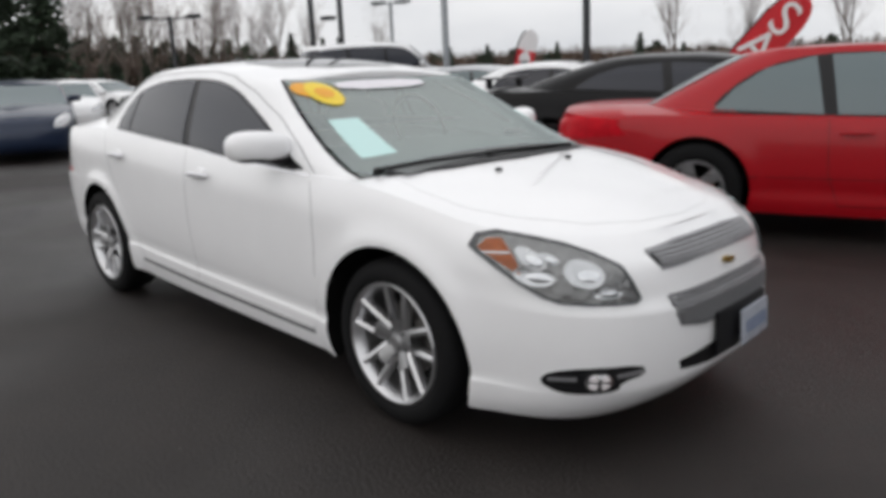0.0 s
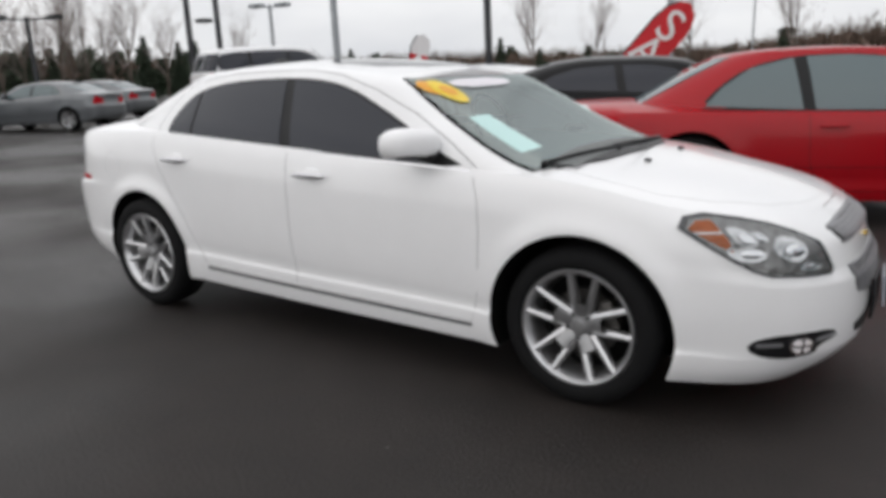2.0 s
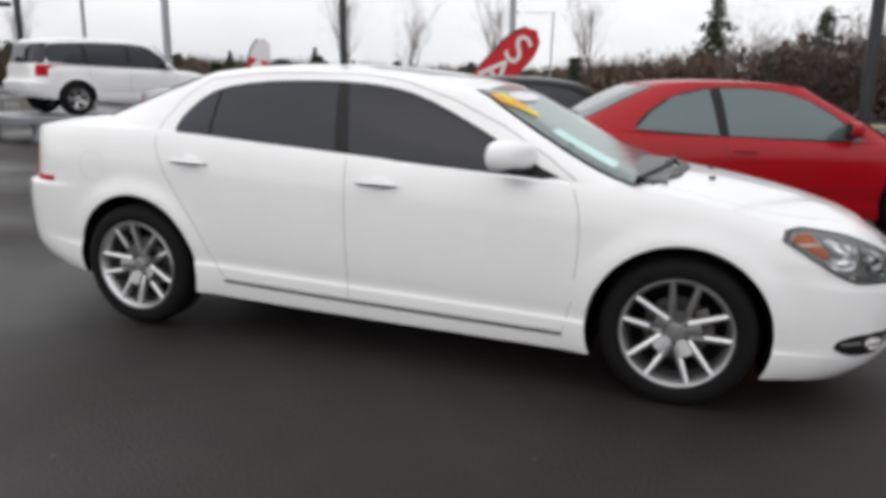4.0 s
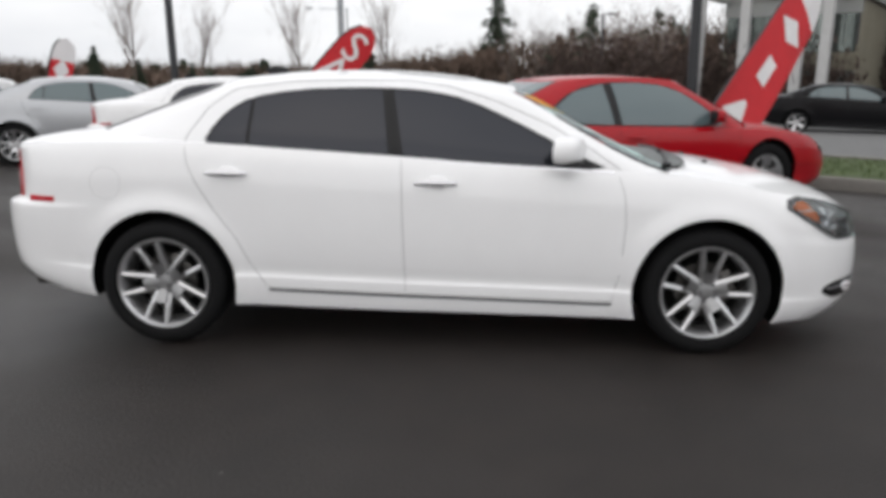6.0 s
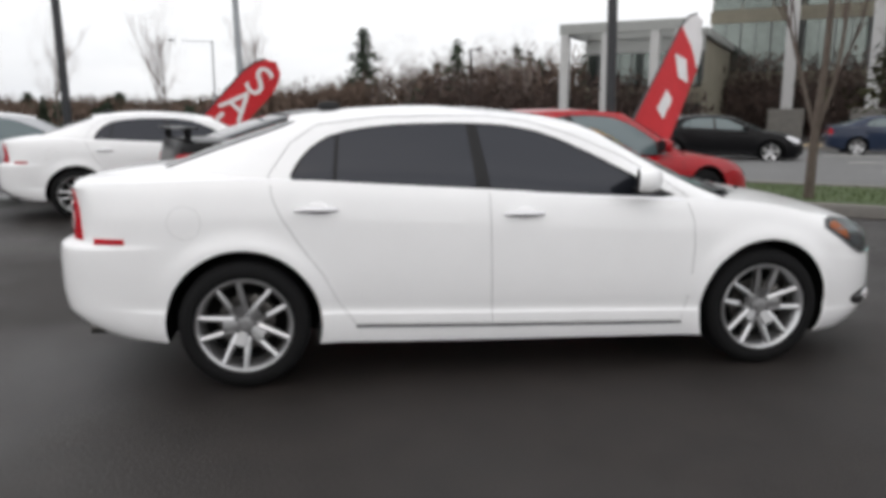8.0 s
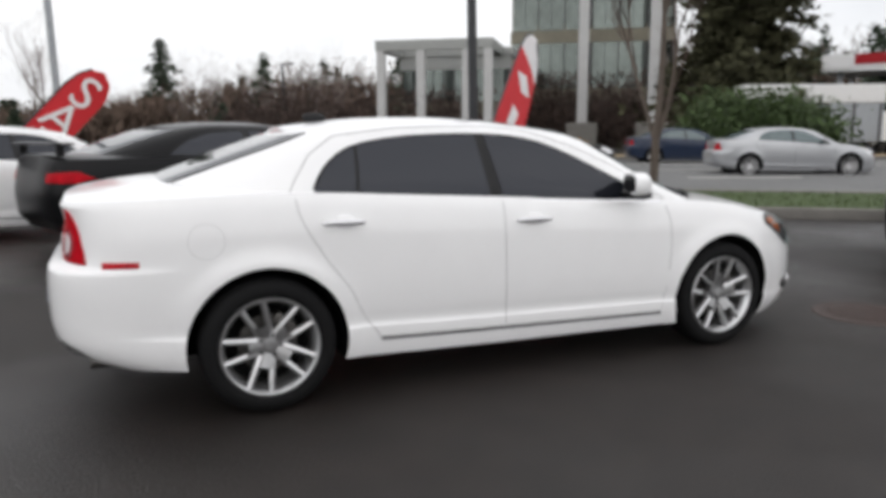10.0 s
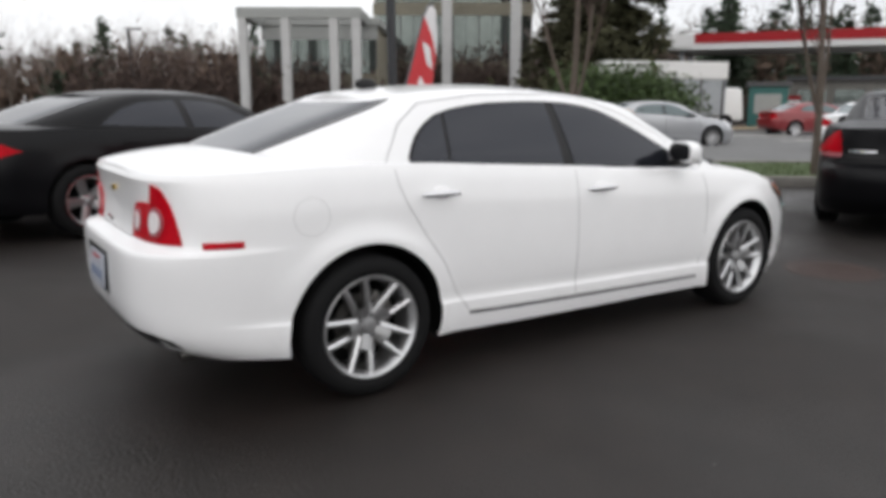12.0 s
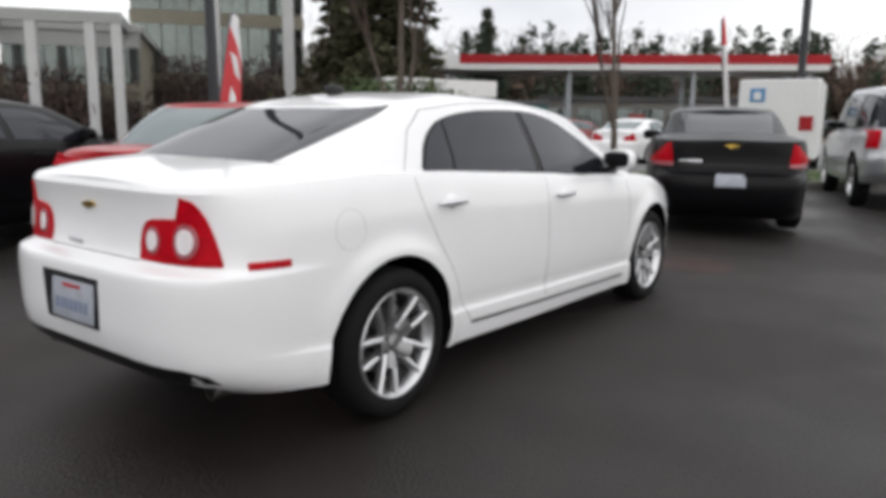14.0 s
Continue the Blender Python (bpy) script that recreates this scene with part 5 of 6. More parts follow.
copy_thing(spreading, pose(*from_eye(44.6, 64, (-3, -3.4)), 0, 0, 0, 80)).scale = (1.0, 1.0, 1.1)
# the lone fir, the dark conifers by the buildings, the conifers on the far left
fir = tree("fir_tree", conifer_mesh(11.8, 3, 0.34, 26, 0.85, 0.15), NEEDLE, pose(2.6, 85.3, 0), "dark ragged fir above the wood", group="conifers")
big = tree("conifer_tree", conifer_mesh(13, 8, 0.27, 36, 1.05, 0.04), NEEDLE, pose(*from_eye(-76, 40, (3.2, -2.4)), 0), "tall dark conifer behind the parked cars", group="conifers")
for az, d, sc in ((-80, 38, 1.1), (-72.8, 46, 0.72), (-66.5, 70, 0.30), (-63.5, 68, 0.36), (-62.0, 72, 0.33), (-59.0, 70, 0.28), (-56.3, 66, 0.38), (-54.0, 68, 0.35), (-52.8, 70, 0.36), (-44.5, 70, 0.27), (-41.7, 70, 0.28), (-36.5, 66, 0.27), (-30.5, 62, 0.30), (-27.5, 66, 0.24), (-24.0, 64, 0.22), (55.5, 66, 0.85), (36, 66, 1.15), (63, 80, 0.7), (68, 85, 0.7)):
    x, y = from_eye(az, d, (3.2, -2.4) if az < 0 else (-3, -3.3))
    o = copy_thing(big, pose(x, y, 0, 0, 0, az * 7))
    o.scale = (sc, sc, sc)
lone_limbs, lone_twigs = bare_tree_mesh(11, 21, 0.40, 5, 0.010)
haze = random.Random(17)
sprays = [leaf_cards(haze, (haze.uniform(-1.5, 1.5), haze.uniform(-1.5, 1.5), haze.uniform(3.0, 10.2)), (1.0, 1.0, 1.4), 16, 1.0, 6.0, 0.028) for _ in range(44)]
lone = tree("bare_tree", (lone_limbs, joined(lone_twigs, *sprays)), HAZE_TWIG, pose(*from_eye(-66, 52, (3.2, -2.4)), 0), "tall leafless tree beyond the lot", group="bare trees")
rnd = random.Random(4)
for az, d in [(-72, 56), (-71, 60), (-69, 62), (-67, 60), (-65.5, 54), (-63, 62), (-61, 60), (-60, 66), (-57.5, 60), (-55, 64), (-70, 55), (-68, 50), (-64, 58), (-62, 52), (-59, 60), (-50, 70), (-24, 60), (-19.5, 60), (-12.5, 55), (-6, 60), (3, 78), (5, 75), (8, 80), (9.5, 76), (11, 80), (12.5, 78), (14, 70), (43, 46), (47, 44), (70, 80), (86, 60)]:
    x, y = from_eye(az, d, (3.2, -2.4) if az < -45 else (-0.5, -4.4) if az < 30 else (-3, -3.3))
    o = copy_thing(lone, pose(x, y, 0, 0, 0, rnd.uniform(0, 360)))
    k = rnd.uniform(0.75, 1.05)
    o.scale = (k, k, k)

# far wood: small conifers and bare brush, past counting
cones, brush = [], []


def skyline(az):
    """Height of the far wood's top by direction."""
    return float(SKYLINE(az))


SKYLINE = curve((-80, 7.0), (-62, 5.2), (-50, 4.1), (-44, 3.5), (-12, 3.5), (-6, 4.8), (4, 7.2), (11, 9.6), (20, 9.5), (46, 10.5), (54, 12.0), (80, 10.8), (95, 10.0))
for k in range(300):
    az = rnd.uniform(-68, 95) if k < 170 else rnd.uniform(-76, -47) if k < 225 else rnd.uniform(46, 95)
    d = rnd.uniform(76, 98)
    x, y = from_eye(az, d)
    h = skyline(az) * rnd.uniform(0.6, 1.3) * d / 100
    for j in range(10):
        t = j / 10
        cones.append(leaf_cards(rnd, (x, y, h * (0.08 + 0.92 * t)), (h * 0.26 * (1 - t) + 0.2, h * 0.26 * (1 - t) + 0.2, h * 0.08), 22, 1.1))
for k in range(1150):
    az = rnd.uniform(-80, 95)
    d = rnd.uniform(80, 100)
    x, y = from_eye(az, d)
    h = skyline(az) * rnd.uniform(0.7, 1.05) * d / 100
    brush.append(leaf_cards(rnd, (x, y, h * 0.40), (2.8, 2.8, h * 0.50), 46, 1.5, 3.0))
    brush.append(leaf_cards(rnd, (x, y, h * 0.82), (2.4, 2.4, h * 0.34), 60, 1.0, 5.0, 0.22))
tuft_rnd = random.Random(9)
blades = []
for _ in range(5200):
    p = at_verge(tuft_rnd.uniform(-6, 18), tuft_rnd.uniform(0.17, 3.38), 0.10).translation
    h, a, w = tuft_rnd.uniform(0.025, 0.07), tuft_rnd.uniform(0, 6.3), 0.012
    lean = Vector((tuft_rnd.uniform(-0.03, 0.03), tuft_rnd.uniform(-0.03, 0.03), h))
    side = Vector((math.cos(a) * w, math.sin(a) * w, 0))
    blades.append(([p - side, p + side, p + lean], [(0, 1, 2)]))
tagged(part("grass_blades", joined(*blades), GRASS, None, smooth=False), "short winter grass on the verge", "grass", kind="stuff")
# brown shrubs before the office and along the street's far side
shrubs = []
for k in range(300):
    if k < 110:  # behind the portico's columns
        s, n, h = rnd.uniform(-12, 6.4), rnd.uniform(-3.3, -0.9), rnd.uniform(1.8, 5.0)
    elif k < 230:  # before the tall block
        s, n, h = rnd.uniform(6.8, 22), rnd.uniform(8.4, 11.6), rnd.uniform(3.0, 7.0)
    else:  # beside the petrol station
        s, n, h = rnd.uniform(20, 34), rnd.uniform(6, 16), rnd.uniform(1.5, 3.2)
    p = pose(15.84, 42.4, 0, 0, 0, VERGE_DEG) @ Vector((s, n, 0))
    shrubs.append(leaf_cards(rnd, (p.x, p.y, h * 0.42), (1.4, 1.4, h * 0.5), 110, 0.46, 3.0))
tagged(part("shrubs", joined(*shrubs), TWIG, None, smooth=False), "brown leafless shrubs across the street", "shrubs", kind="stuff")
tagged(part("far_conifers", joined(*cones), NEEDLE, None, smooth=False), "distant dark conifers along the skyline", "wood", kind="stuff")
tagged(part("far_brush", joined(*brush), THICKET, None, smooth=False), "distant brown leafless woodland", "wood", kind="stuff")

# ---- poles and lamps ----
def pole(name, x, y, h, r, mat, label, heads=(), arm=None, lean=1.2):
    t = thing(name, pose(x, y, 0, 0, -lean, 0), label, "lamp post", "lamp posts")
    part("shaft", tube([(0, 0, -0.1), (0, 0, h * 0.5), (0, 0, h)], [r, r * 0.92, r * 0.85], 12), mat, t)
    part("base", lathe([(0, 0.5), (r * 2.0, 0.5), (r * 2.2, 0.45), (r * 2.2, -0.05)], 20, "z"), CONCRETE, t)
    for dx, dy in heads:
        part("arm", tube([(0, 0, h - 0.1), (dx, dy, h - 0.05)], r * 0.4, 6), mat, t)
        part("lamp_head", block(dx * 1.3, dy * 1.3, h - 0.03, 0.55, 0.34, 0.14, 0.03), mat, t, "dark box lamp head")
    return t


pole("lamp_post", 3.57, 7.19, 9.0, 0.085, DARK_POLE, "dark steel lamp post at the lot's edge", [(0.6, 0.2)])
pole("lamp_post", -6.41, 11.9, 9.0, 0.09, DARK_POLE, "dark steel lamp post behind the row", [(0.6, 0.2)])
pole("lamp_post", -3.3, 15.54, 9.0, 0.085, GREY_POLE, "pale grey steel pole beside the street", [])
for x, y, h, mat, heads in ((-18.98, 13.35, 9.0, DARK_POLE, [(0.5, -0.4)]), (-12.96, 13.98, 8.0, GREY_POLE, [(0.5, 0.4)])):
    pole("lamp_post", x, y, h, 0.11, mat, "steel lamp post over the parked cars", heads)
low_lamp = pole("lamp_post", -19.54, 15.06, 9.0, 0.11, DARK_POLE, "steel lamp post with a low side lamp", [(0.5, 0.4)])
part("lamp_head", block(-0.30, -0.35, 3.42, 0.45, 0.45, 0.13, 0.03), DARK_POLE, low_lamp, "dark box lamp head")
pole("lamp_post", -18.3, 16.5, 3.95, 0.07, GREY_POLE, "short grey lamp post by the parked cars", [(0.3, 0.2), (-0.3, -0.2)])
pole("lamp_post", -22.7, 9.9, 3.55, 0.08, DARK_POLE, "dark twin-headed lamp post at the lot's back", [(0.40, 0.5), (-0.40, -0.5)])
x, y = from_eye(10.2, 60, (-0.7, -4.66))
pole("lamp_post", x, y, 6.6, 0.10, DARK_POLE, "distant lamp post before the wood", [(0.5, 0.1)])
pole("street_lamp", -11.0, 61.6, 7.6, 0.08, GREY_POLE, "tall grey street lamp with a long arm", [(-2.5, 0)], lean=0.0)
x, y = from_eye(78.3, 24, (-3.80, -2.89))
pole("lamp_post", x, y, 9.0, 0.12, DARK_POLE, "dark steel lamp post by the trailer", [(0.5, 0.1)])


# ---- feather flags ----
def feather_flag(m, length, wide, lean, label, letters="", bars=(), tip_white=0.2, foot_white=0.0):
    """A tall banner on a bent pole, leaning with the wind along its own x."""
    t = thing("feather_flag", m, label, "flag", "feather flags")
    a = radians(lean)
    along, side = Vector((math.sin(a), 0, math.cos(a))), Vector((math.cos(a), 0, -math.sin(a)))
    rows, cols = 28, 8
    foot = 0.5

    def place(u, v):
        """u along the banner from foot to tip, v across it."""
        w = wide * (0.55 + 0.45 * min(1, u * 3)) * (1 if u < 0.8 else math.sqrt(max(0.0, 1 - ((u - 0.8) / 0.2) ** 2)) * 0.97 + 0.03)
        return along * (foot + u * length) + side * (v * w + 0.5 * max(0.0, wide - w) * (u > 0.8)) + Vector((0, 0.06 * math.sin(5 * u + 3 * v) * v, 0))

    red, white = ([], []), ([], [])
    for j in range(rows):
        for i in range(cols):
            u0, u1 = j / rows, (j + 1) / rows
            bag = white if u0 >= 1 - tip_white or u0 < foot_white else red
            k = len(bag[0])
            bag[0].extend([place(u0, i / cols), place(u0, (i + 1) / cols), place(u1, (i + 1) / cols), place(u1, i / cols)])
            bag[1].append((k, k + 1, k + 2, k + 3))
    part("cloth", red, FLAG_RED, t, "red flag cloth")
    if white[1]:
        part("tip_cloth", white, FLAG_WHITE, t, "white flag cloth")
    path = [Vector((0, 0, 0)) + along * 0.0] + [place(u, 0.0) - side * 0.02 for u in np.linspace(0, 0.8, 8)] + [place(u, 1.0) * 0.0 + place(u, 0.0) - side * 0.01 for u in (0.9, 0.97)]
    part("pole", tube(path, 0.022, 6), DARK_POLE, t, "thin black flag pole")

    def dot_shape(u, size, kind):
        """A plain white printed shape: rhomb, bar or triangle."""
        if kind == 0:
            corners = [(u + size, 0.5), (u, 0.84), (u - size, 0.5), (u, 0.16)]
        elif kind == 1:
            corners = [(u + size, 0.38), (u + size, 0.62), (u - size, 0.62), (u - size, 0.38)]
        else:
            corners = [(u + size, 0.46), (u + size, 0.54), (u - size, 0.84), (u - size, 0.16)]
        verts = [place(p, v) + Vector((0, s, 0)) for s in (-0.012, 0.012) for p, v in corners]
        return verts, [(0, 1, 2, 3), (4, 5, 6, 7)]

    for n, u in enumerate(bars):
        part("mark", dot_shape(u, 0.30 / length, n % 3), FLAG_WHITE, t, "plain white printed shape", smooth=False)
    for n, ch in enumerate(letters):
        c = bpy.data.curves.new("letter", "FONT")
        c.body, c.size, c.extrude, c.align_x, c.align_y = ch, wide * 1.25, 0.004, "CENTER", "CENTER"
        u = 0.82 - n * 0.21
        p = place(u, 0.5)
        for s in (-1, 1):
            o = new("letter", c)
            o.parent = t
            o.matrix_basis = Matrix.Translation(p + Vector((0, 0.03 * s, 0))) @ Matrix.Rotation(a, 4, "Y") @ Matrix.Rotation(math.pi / 2, 4, "X") @ (Matrix.Identity(4) if s < 0 else Matrix.Rotation(0, 4, "Y"))
            c.materials.clear()
            c.materials.append(FLAG_WHITE)
            if s > 0:
                bpy.data.objects.remove(o)
    return t


def leaning(foot, tip, facing, spin=0.0):
    """Pose whose z runs from foot to tip and whose x spreads across the sight line."""
    foot, tip = Vector(foot), Vector(tip)
    z = (tip - foot).normalized()
    across = Vector((math.cos(radians(facing)), -math.sin(radians(facing)), 0))
    x = (across - z * across.dot(z)).normalized()
    y = z.cross(x)
    m = Matrix((x, y, z)).transposed().to_4x4()
    m.translation = foot
    return m @ Matrix.Rotation(radians(spin), 4, "Z")


feather_flag(leaning((3.36, 7.24, 0.1), (6.59, 10.64, 3.78), -40), 5.55, 1.1, 0, "tall red feather flag with white shapes", bars=(0.69, 0.48, 0.27))
feather_flag(pose(-5.25, 13.4, 0, 0, 0, 0), 3.45, 0.80, 43, "red feather flag with white sale lettering", letters="SALE", tip_white=0.0)
feather_flag(pose(-11.3, 14.6, 0, 0, 0, 30), 2.1, 0.55, 14, "red feather flag with a pale tip", bars=(0.6, 0.4, 0.2), tip_white=0.3)
x, y = from_eye(74.0, 21, (-3.80, -2.89))
feather_flag(pose(x, y, 0, 0, 0, -70), 3.6, 0.11, -6, "furled red and white feather flag", tip_white=0.0, foot_white=0.78)


# ---- office building across the street ----
office = thing("office_building", pose(15.84, 42.4, 0, 0, 0, VERGE_DEG), "three-storey office building of mirror glass and pale bands", "building")


def storeys(s0, s1, n0, n1, levels, high, bays, stone):
    part("wall", block((s0 + s1) / 2, (n0 + n1) / 2, levels * high / 2, s1 - s0, n1 - n0, levels * high), TAN_PANEL, office, "pale stone wall", smooth=False)
    for lv in range(levels):
        base = lv * high
        part("band", block((s0 + s1) / 2, n0 - 0.06, base + high - 0.45, s1 - s0 + 0.2, 0.16, 0.9), FASCIA if lv == levels - 1 and levels == 2 else SPANDREL, office, smooth=False)
        for b in range(bays):
            w = (s1 - s0) / bays
            c = s0 + (b + 0.5) * w
            win = part("window", block(c, n0 - 0.03, base + (high - 0.9) / 2 + 0.05, w - 0.12, 0.05, high - 1.0), CURTAIN, office, smooth=False)
            part("mullion", block(c, n0 - 0.065, base + high / 2, 0.05, 0.08, high - 0.9), DARK_ALLOY, win, smooth=False)
            part("mullion", block(c + w / 2, n0 - 0.07, base + high / 2, 0.08, 0.10, high - 0.9), DARK_ALLOY, win, smooth=False)
    part("roof", block((s0 + s1) / 2, (n0 + n1) / 2, levels * high + 0.2, s1 - s0 + 0.5, n1 - n0 + 0.5, 0.5, 0.05), FASCIA, office, "flat roof edge", smooth=False)


storeys(-0.6, 6.6, 0, 12, 2, 3.1, 5, 9)
storeys(5.1, 17.6, 12.5, 30, 4, 4.55, 6, 1)
part("portico", joined(block(2.6, -4.2, 6.45, 7.2, 0.5, 0.6), block(-0.7, -2.2, 6.45, 0.5, 4.4, 0.6), block(5.9, -2.2, 6.45, 0.5, 4.4, 0.6)), FASCIA, office, "pale portico beam", smooth=False)
for s in (-0.7, 1.8, 4.6, 5.9):
    part("column", block(s, -4.2, 3.1, 0.5, 0.45, 6.2, 0.03), WHITE_POST, office, "white column", smooth=False)
for x, y in ((29.1, 42.0), (32.1, 37.8)):
    o = thing("white_pylon", pose(x, y, 0, 0, 0, VERGE_DEG), "tall plain white post before the office", "post", "white posts")
    part("shaft", block(0, 0, 8.0, 0.72, 0.6, 16.0, 0.03), WHITE_POST, o, smooth=False)
    part("plinth", block(0, 0, 0.95, 2.2, 1.4, 1.9, 0.05), CONCRETE, o, "concrete plinth", smooth=False)

# ---- petrol station ----
cx0, cy0 = from_eye(52.2, 58, (-3.80, -2.89))
cx1, cy1 = from_eye(80.0, 61, (-3.80, -2.89))
turn = math.degrees(math.atan2(cy1 - cy0, cx1 - cx0))
span = math.hypot(cx1 - cx0, cy1 - cy0)
station = thing("petrol_station", pose(cx0, cy0, 0, 0, 0, turn), "petrol station canopy with a red band on white posts", "petrol station")
part("canopy", block(span / 2, 3.5, 5.75, span, 7.0, 1.10, 0.04), SIGN_WHITE, station, "white canopy", smooth=False)
part("red_band", block(span / 2 + 1.0, -0.02, 5.97, span - 2.0, 0.08, 0.66), SIGN_RED, station, "red canopy band", smooth=False)
part("end_sign", block(1.0, -0.05, 5.85, 1.9, 0.10, 0.95, 0.03), SIGN_WHITE, station, "white end sign", smooth=False)
for s in (1.0, span * 0.36, span * 0.68, span - 1.0):
    for nn in (1.2, 5.8):
        part("post", block(s, nn, 2.6, 0.32, 0.32, 5.2, 0.02), GREY_POLE, station, smooth=False)
for s in (span * 0.30, span * 0.55, span * 0.78):
    pump = part("fuel_pump", block(s, 3.5, 0.85, 1.0, 0.6, 1.7, 0.06), SIGN_WHITE, station, "white and red fuel pump", smooth=False)
    part("pump_top", block(s, 3.5, 1.85, 1.2, 0.7, 0.3, 0.03), SIGN_RED, pump, smooth=False)
shop = thing("station_shop", pose(cx0, cy0, 0, 0, 0, turn), "low grey shop behind the fuel pumps", "building")
part("wall", block(span * 0.6, 18, 1.7, 18, 8, 3.4), CONCRETE, shop, smooth=False)
part("roof", block(span * 0.6, 18, 3.55, 18.6, 8.6, 0.35), DARK_ALLOY, shop, smooth=False)
for k in range(6):
    part("window", block(span * 0.6 - 7.2 + k * 2.8, 13.96, 1.6, 2.2, 0.06, 2.0), CURTAIN, shop, smooth=False)
for k, (s0, mat, shape) in enumerate(((0.42, GREY, SEDAN), (0.56, WHITE, WAGON), (0.72, BLUE, SEDAN), (0.86, WHITE, SEDAN))):
    make_car("parked_car", Shape(shape), pose(cx0, cy0, 0, 0, 0, turn) @ pose(span * s0, 9.5, 0, 0, 0, 90 if k % 2 else -90), mat, ("grey sedan", "white sport utility vehicle", "dark blue sedan", "white sedan")[k] + " parked before the station shop", "cars at the station", glass=SKY_TINT)
kiosk = thing("teal_kiosk", pose(*from_eye(58.4, 44, (-3.1, -3.6)), 0, 0, 0, turn), "small teal kiosk with a lit window", "kiosk")
part("body", block(0, 0, 1.15, 1.9, 1.6, 2.3, 0.03), TEAL, kiosk, smooth=False)
part("roof", block(0, 0, 2.4, 2.2, 1.9, 0.22, 0.03), DARK_ALLOY, kiosk, smooth=False)
part("window", block(0, -0.82, 1.4, 1.3, 0.05, 1.0), FASCIA, kiosk, smooth=False)
rh = random.Random(11)
hedge_cards = [leaf_cards(rh, (*from_eye(az, 36, (-3, -3.4)), rh.uniform(0.5, 2.3)), (1.5, 1.5, 1.2), 300, 0.36, 1.0) for az in np.linspace(44.8, 52.5, 18) for _ in range(2)]
tagged(part("hedge", joined(*hedge_cards), HEDGE, None, smooth=False), "rounded evergreen hedge by the petrol station", "hedge", kind="stuff")

# ---- white box trailer, box truck, far cars ----
x, y = from_eye(77.0, 21, (-3.80, -2.89))
trailer = thing("box_trailer", pose(x, y, 0, 0, 0, 8), "white enclosed cargo trailer with blue and red panels", "trailer")
part("box", block(1.6, 0, 1.45, 3.4, 1.9, 2.0, 0.04), SIGN_WHITE, trailer, "white box", smooth=False)
part("blue_sign", block(-0.115, 0.50, 2.05, 0.02, 0.36, 0.34, 0.01), SIGN_BLUE, trailer, smooth=False)
part("sign_middle", block(-0.128, 0.50, 2.03, 0.02, 0.18, 0.20, 0.01), SIGN_WHITE, trailer, smooth=False)
part("red_sign", block(-0.115, -0.68, 1.35, 0.02, 0.32, 0.36, 0.01), SIGN_RED, trailer, smooth=False)
part("chassis", block(1.6, 0, 0.4, 3.5, 1.5, 0.14, 0.02), DARK_POLE, trailer, smooth=False)
for s in (-0.85, 0.85):
    part("tyre", moved(lathe([(0.15, -0.1), (0.33, -0.1), (0.33, 0.1), (0.15, 0.1)], 24, closed=True), Matrix.Translation((1.8, s, 0.33))), RUBBER, trailer)
x, y = from_eye(52.2, 41, (-3.80, -2.89))
truck = thing("box_truck", pose(x, y, 0, 0, 0, STREET_DEG), "white and grey box truck standing on the street", "truck")
part("box", block(0, 0, 3.05, 6.6, 2.4, 0.85, 0.05), SIGN_WHITE, truck, "white upper box", smooth=False)
part("side_body", block(0, 0, 1.70, 6.5, 2.3, 1.85, 0.03), GREY_POLE, truck, "grey lower body", smooth=False)
for k in range(6):
    part("stake", block(-3.1 + k * 1.24, 0, 1.70, 0.10, 2.38, 1.85), DARK_ALLOY, truck, smooth=False)
part("cab", block(3.7, 0, 1.35, 1.6, 2.0, 1.7, 0.2, 0.85), SIGN_WHITE, truck, "white cab")
part("chassis", block(0.6, 0, 0.65, 7.2, 1.0, 0.25), DARK_POLE, truck, smooth=False)
for s in (-1.6, 3.4):
    for nn in (-0.95, 0.95):
        part("tyre", moved(lathe([(0.2, -0.13), (0.42, -0.13), (0.42, 0.13), (0.2, 0.13)], 24, closed=True), Matrix.Translation((s, nn, 0.42))), RUBBER, truck)

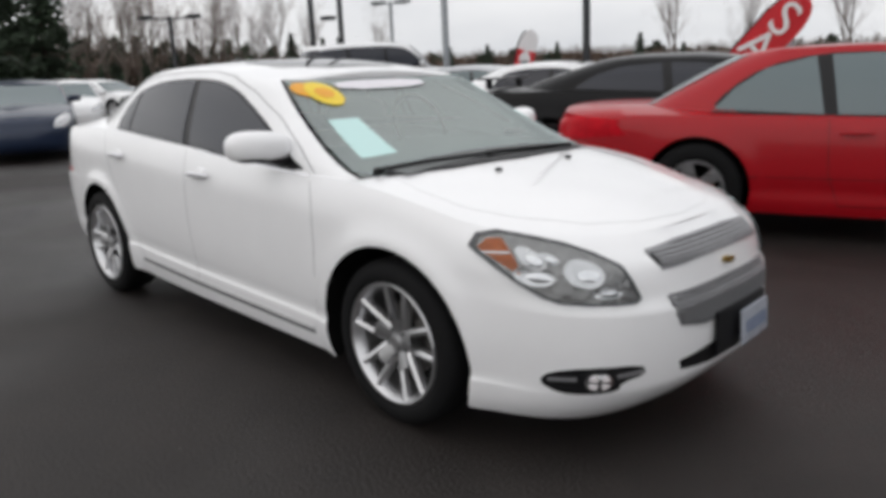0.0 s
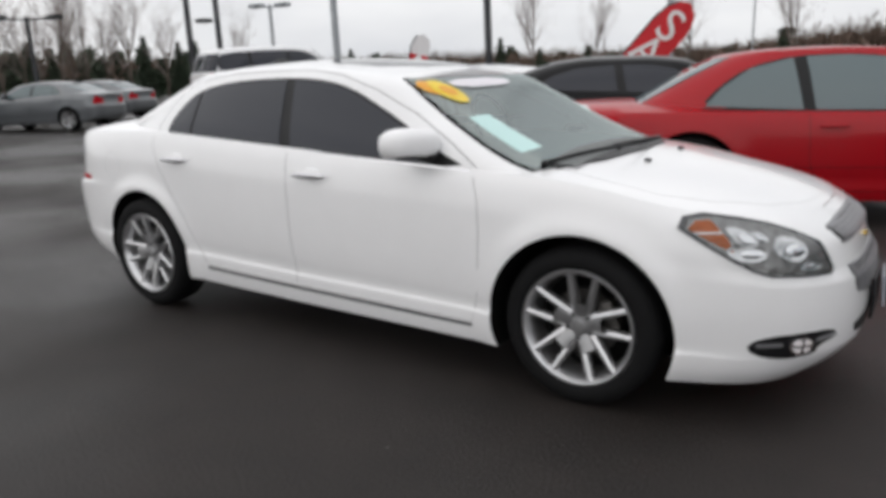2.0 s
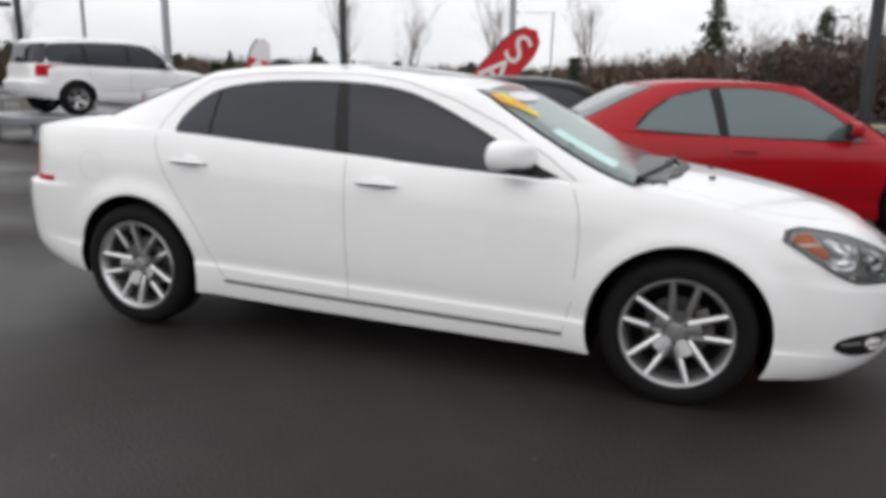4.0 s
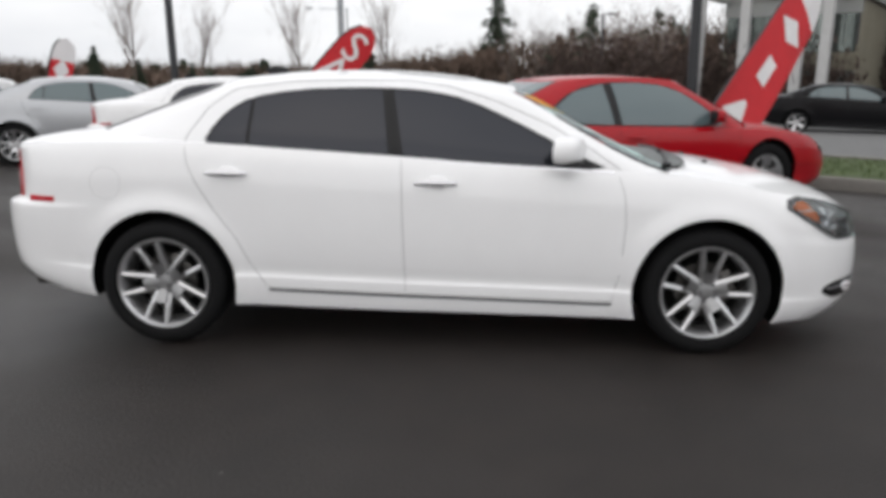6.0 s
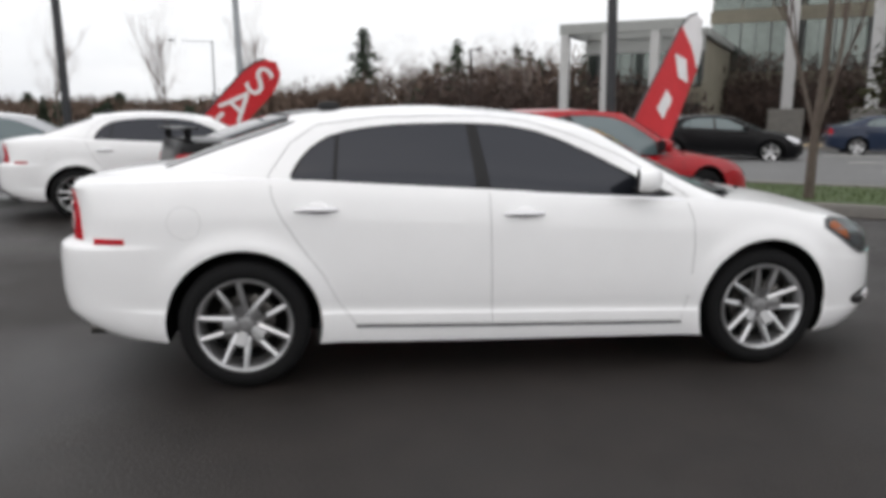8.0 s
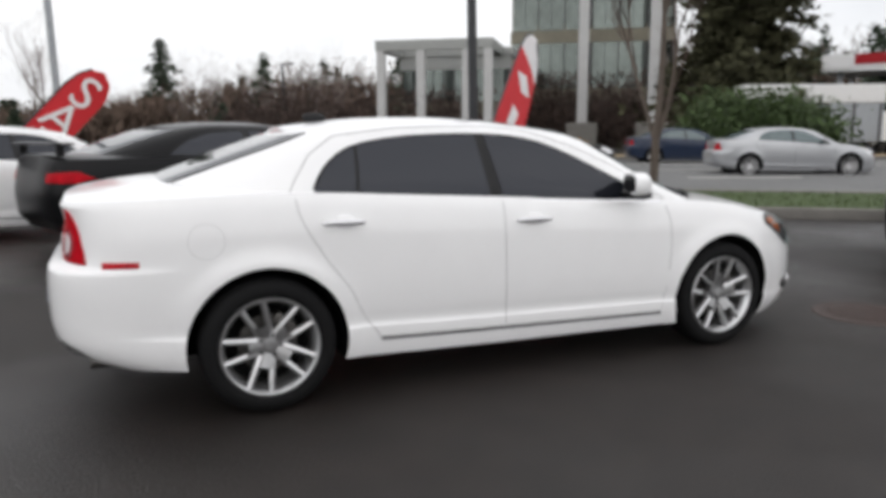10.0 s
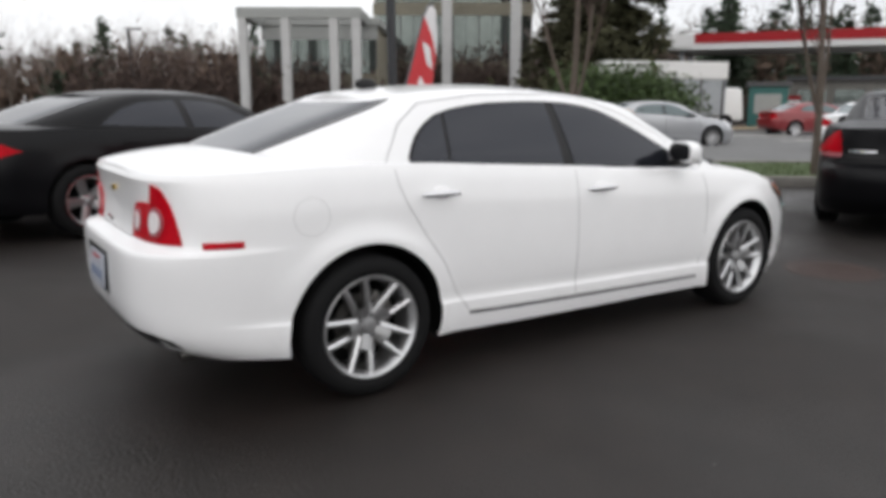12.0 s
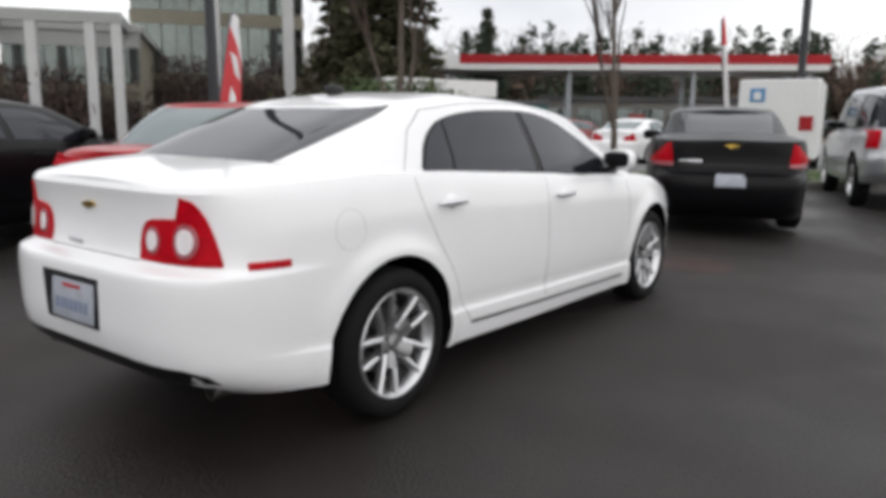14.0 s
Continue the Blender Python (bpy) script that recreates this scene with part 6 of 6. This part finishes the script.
blue_sedan = make_car("blue_sedan", Shape(SEDAN), pose(-13.2, 2.1, 0, 0, 0, -18), BLUE, "dark blue sedan parked nose out", "cars in the back row", glass=SKY_TINT)
black_suv = make_car("black_sedan", Shape(SEDAN), pose(-17.7, 2.8, 0, 0, 0, -12), BLACK, "black sedan parked nose out", "cars in the back row", glass=SKY_TINT)
white_suv = make_car("white_suv", Shape(WAGON), pose(-10.83, 9.52, 0.50, 0, 0, 70), WHITE, "white sport utility vehicle on a display ramp", "display car")
white_suv.scale = (0.9, 0.9, 0.9)
ramp = thing("display_ramp", pose(-10.83, 9.52, 0, 0, 0, 70), "low grey display platform under the white vehicle", "platform")
part("deck", block(0, 0, 0.425, 5.2, 2.3, 0.145, 0.02), GREY_POLE, ramp, smooth=False)
for s in (-2.2, 2.2):
    for nn in (-1.0, 1.0):
        part("leg", block(s, nn, 0.176, 0.15, 0.15, 0.352), GREY_POLE, ramp, smooth=False)
grey_far = make_car("grey_sedan", Shape(SEDAN), pose(-20.5, 8.9, 0, 0, 0, 200), GREY, "grey sedan parked in the back row", "cars in the back row", glass=SKY_TINT)
pale_sedan = make_car("pale_sedan", Shape(SEDAN), pose(-19.6, 5.0, 0, 0, 0, -16), WHITE, "white sedan parked nose out in the back row", "cars in the back row", glass=SKY_TINT)
for dx, dy, rz in ((-24, 12.6, 195), (-22.0, 5.5, -10)):
    copy_thing(grey_far, pose(dx, dy, 0, 0, 0, rz))["label"] = "grey sedan parked in the back row"
copy_thing(pale_sedan, pose(-27.5, 9.0, 0, 0, 0, 20))["label"] = "white sedan far back in the lot"
maroon = make_car("maroon_sedan", Shape(SEDAN), pose(29.2, 14.0, 0, 0, 0, STREET_DEG), MAROON, "maroon sedan on the far side of the street", "cars on the street", glass=SKY_TINT)
copy_thing(silver_sedan, pose(16.4, 12.05, 0, 0, 0, STREET_DEG))["label"] = "silver sedan on the street beyond the verge"
copy_thing(black_suv, pose(11.05, 17.4, 0, 0, 0, STREET_DEG))["label"] = "black sedan on the street beyond the verge"
copy_thing(blue_sedan, pose(19.0, 19.5, 0, 0, 0, STREET_DEG))["label"] = "blue car on the far side of the street"
make_car("white_sedan", Shape(SEDAN), pose(19.5, 6.7, 0, 0, 0, STREET_DEG + 30), WHITE, "white sedan on the street beyond the verge", "cars on the street", glass=SKY_TINT)
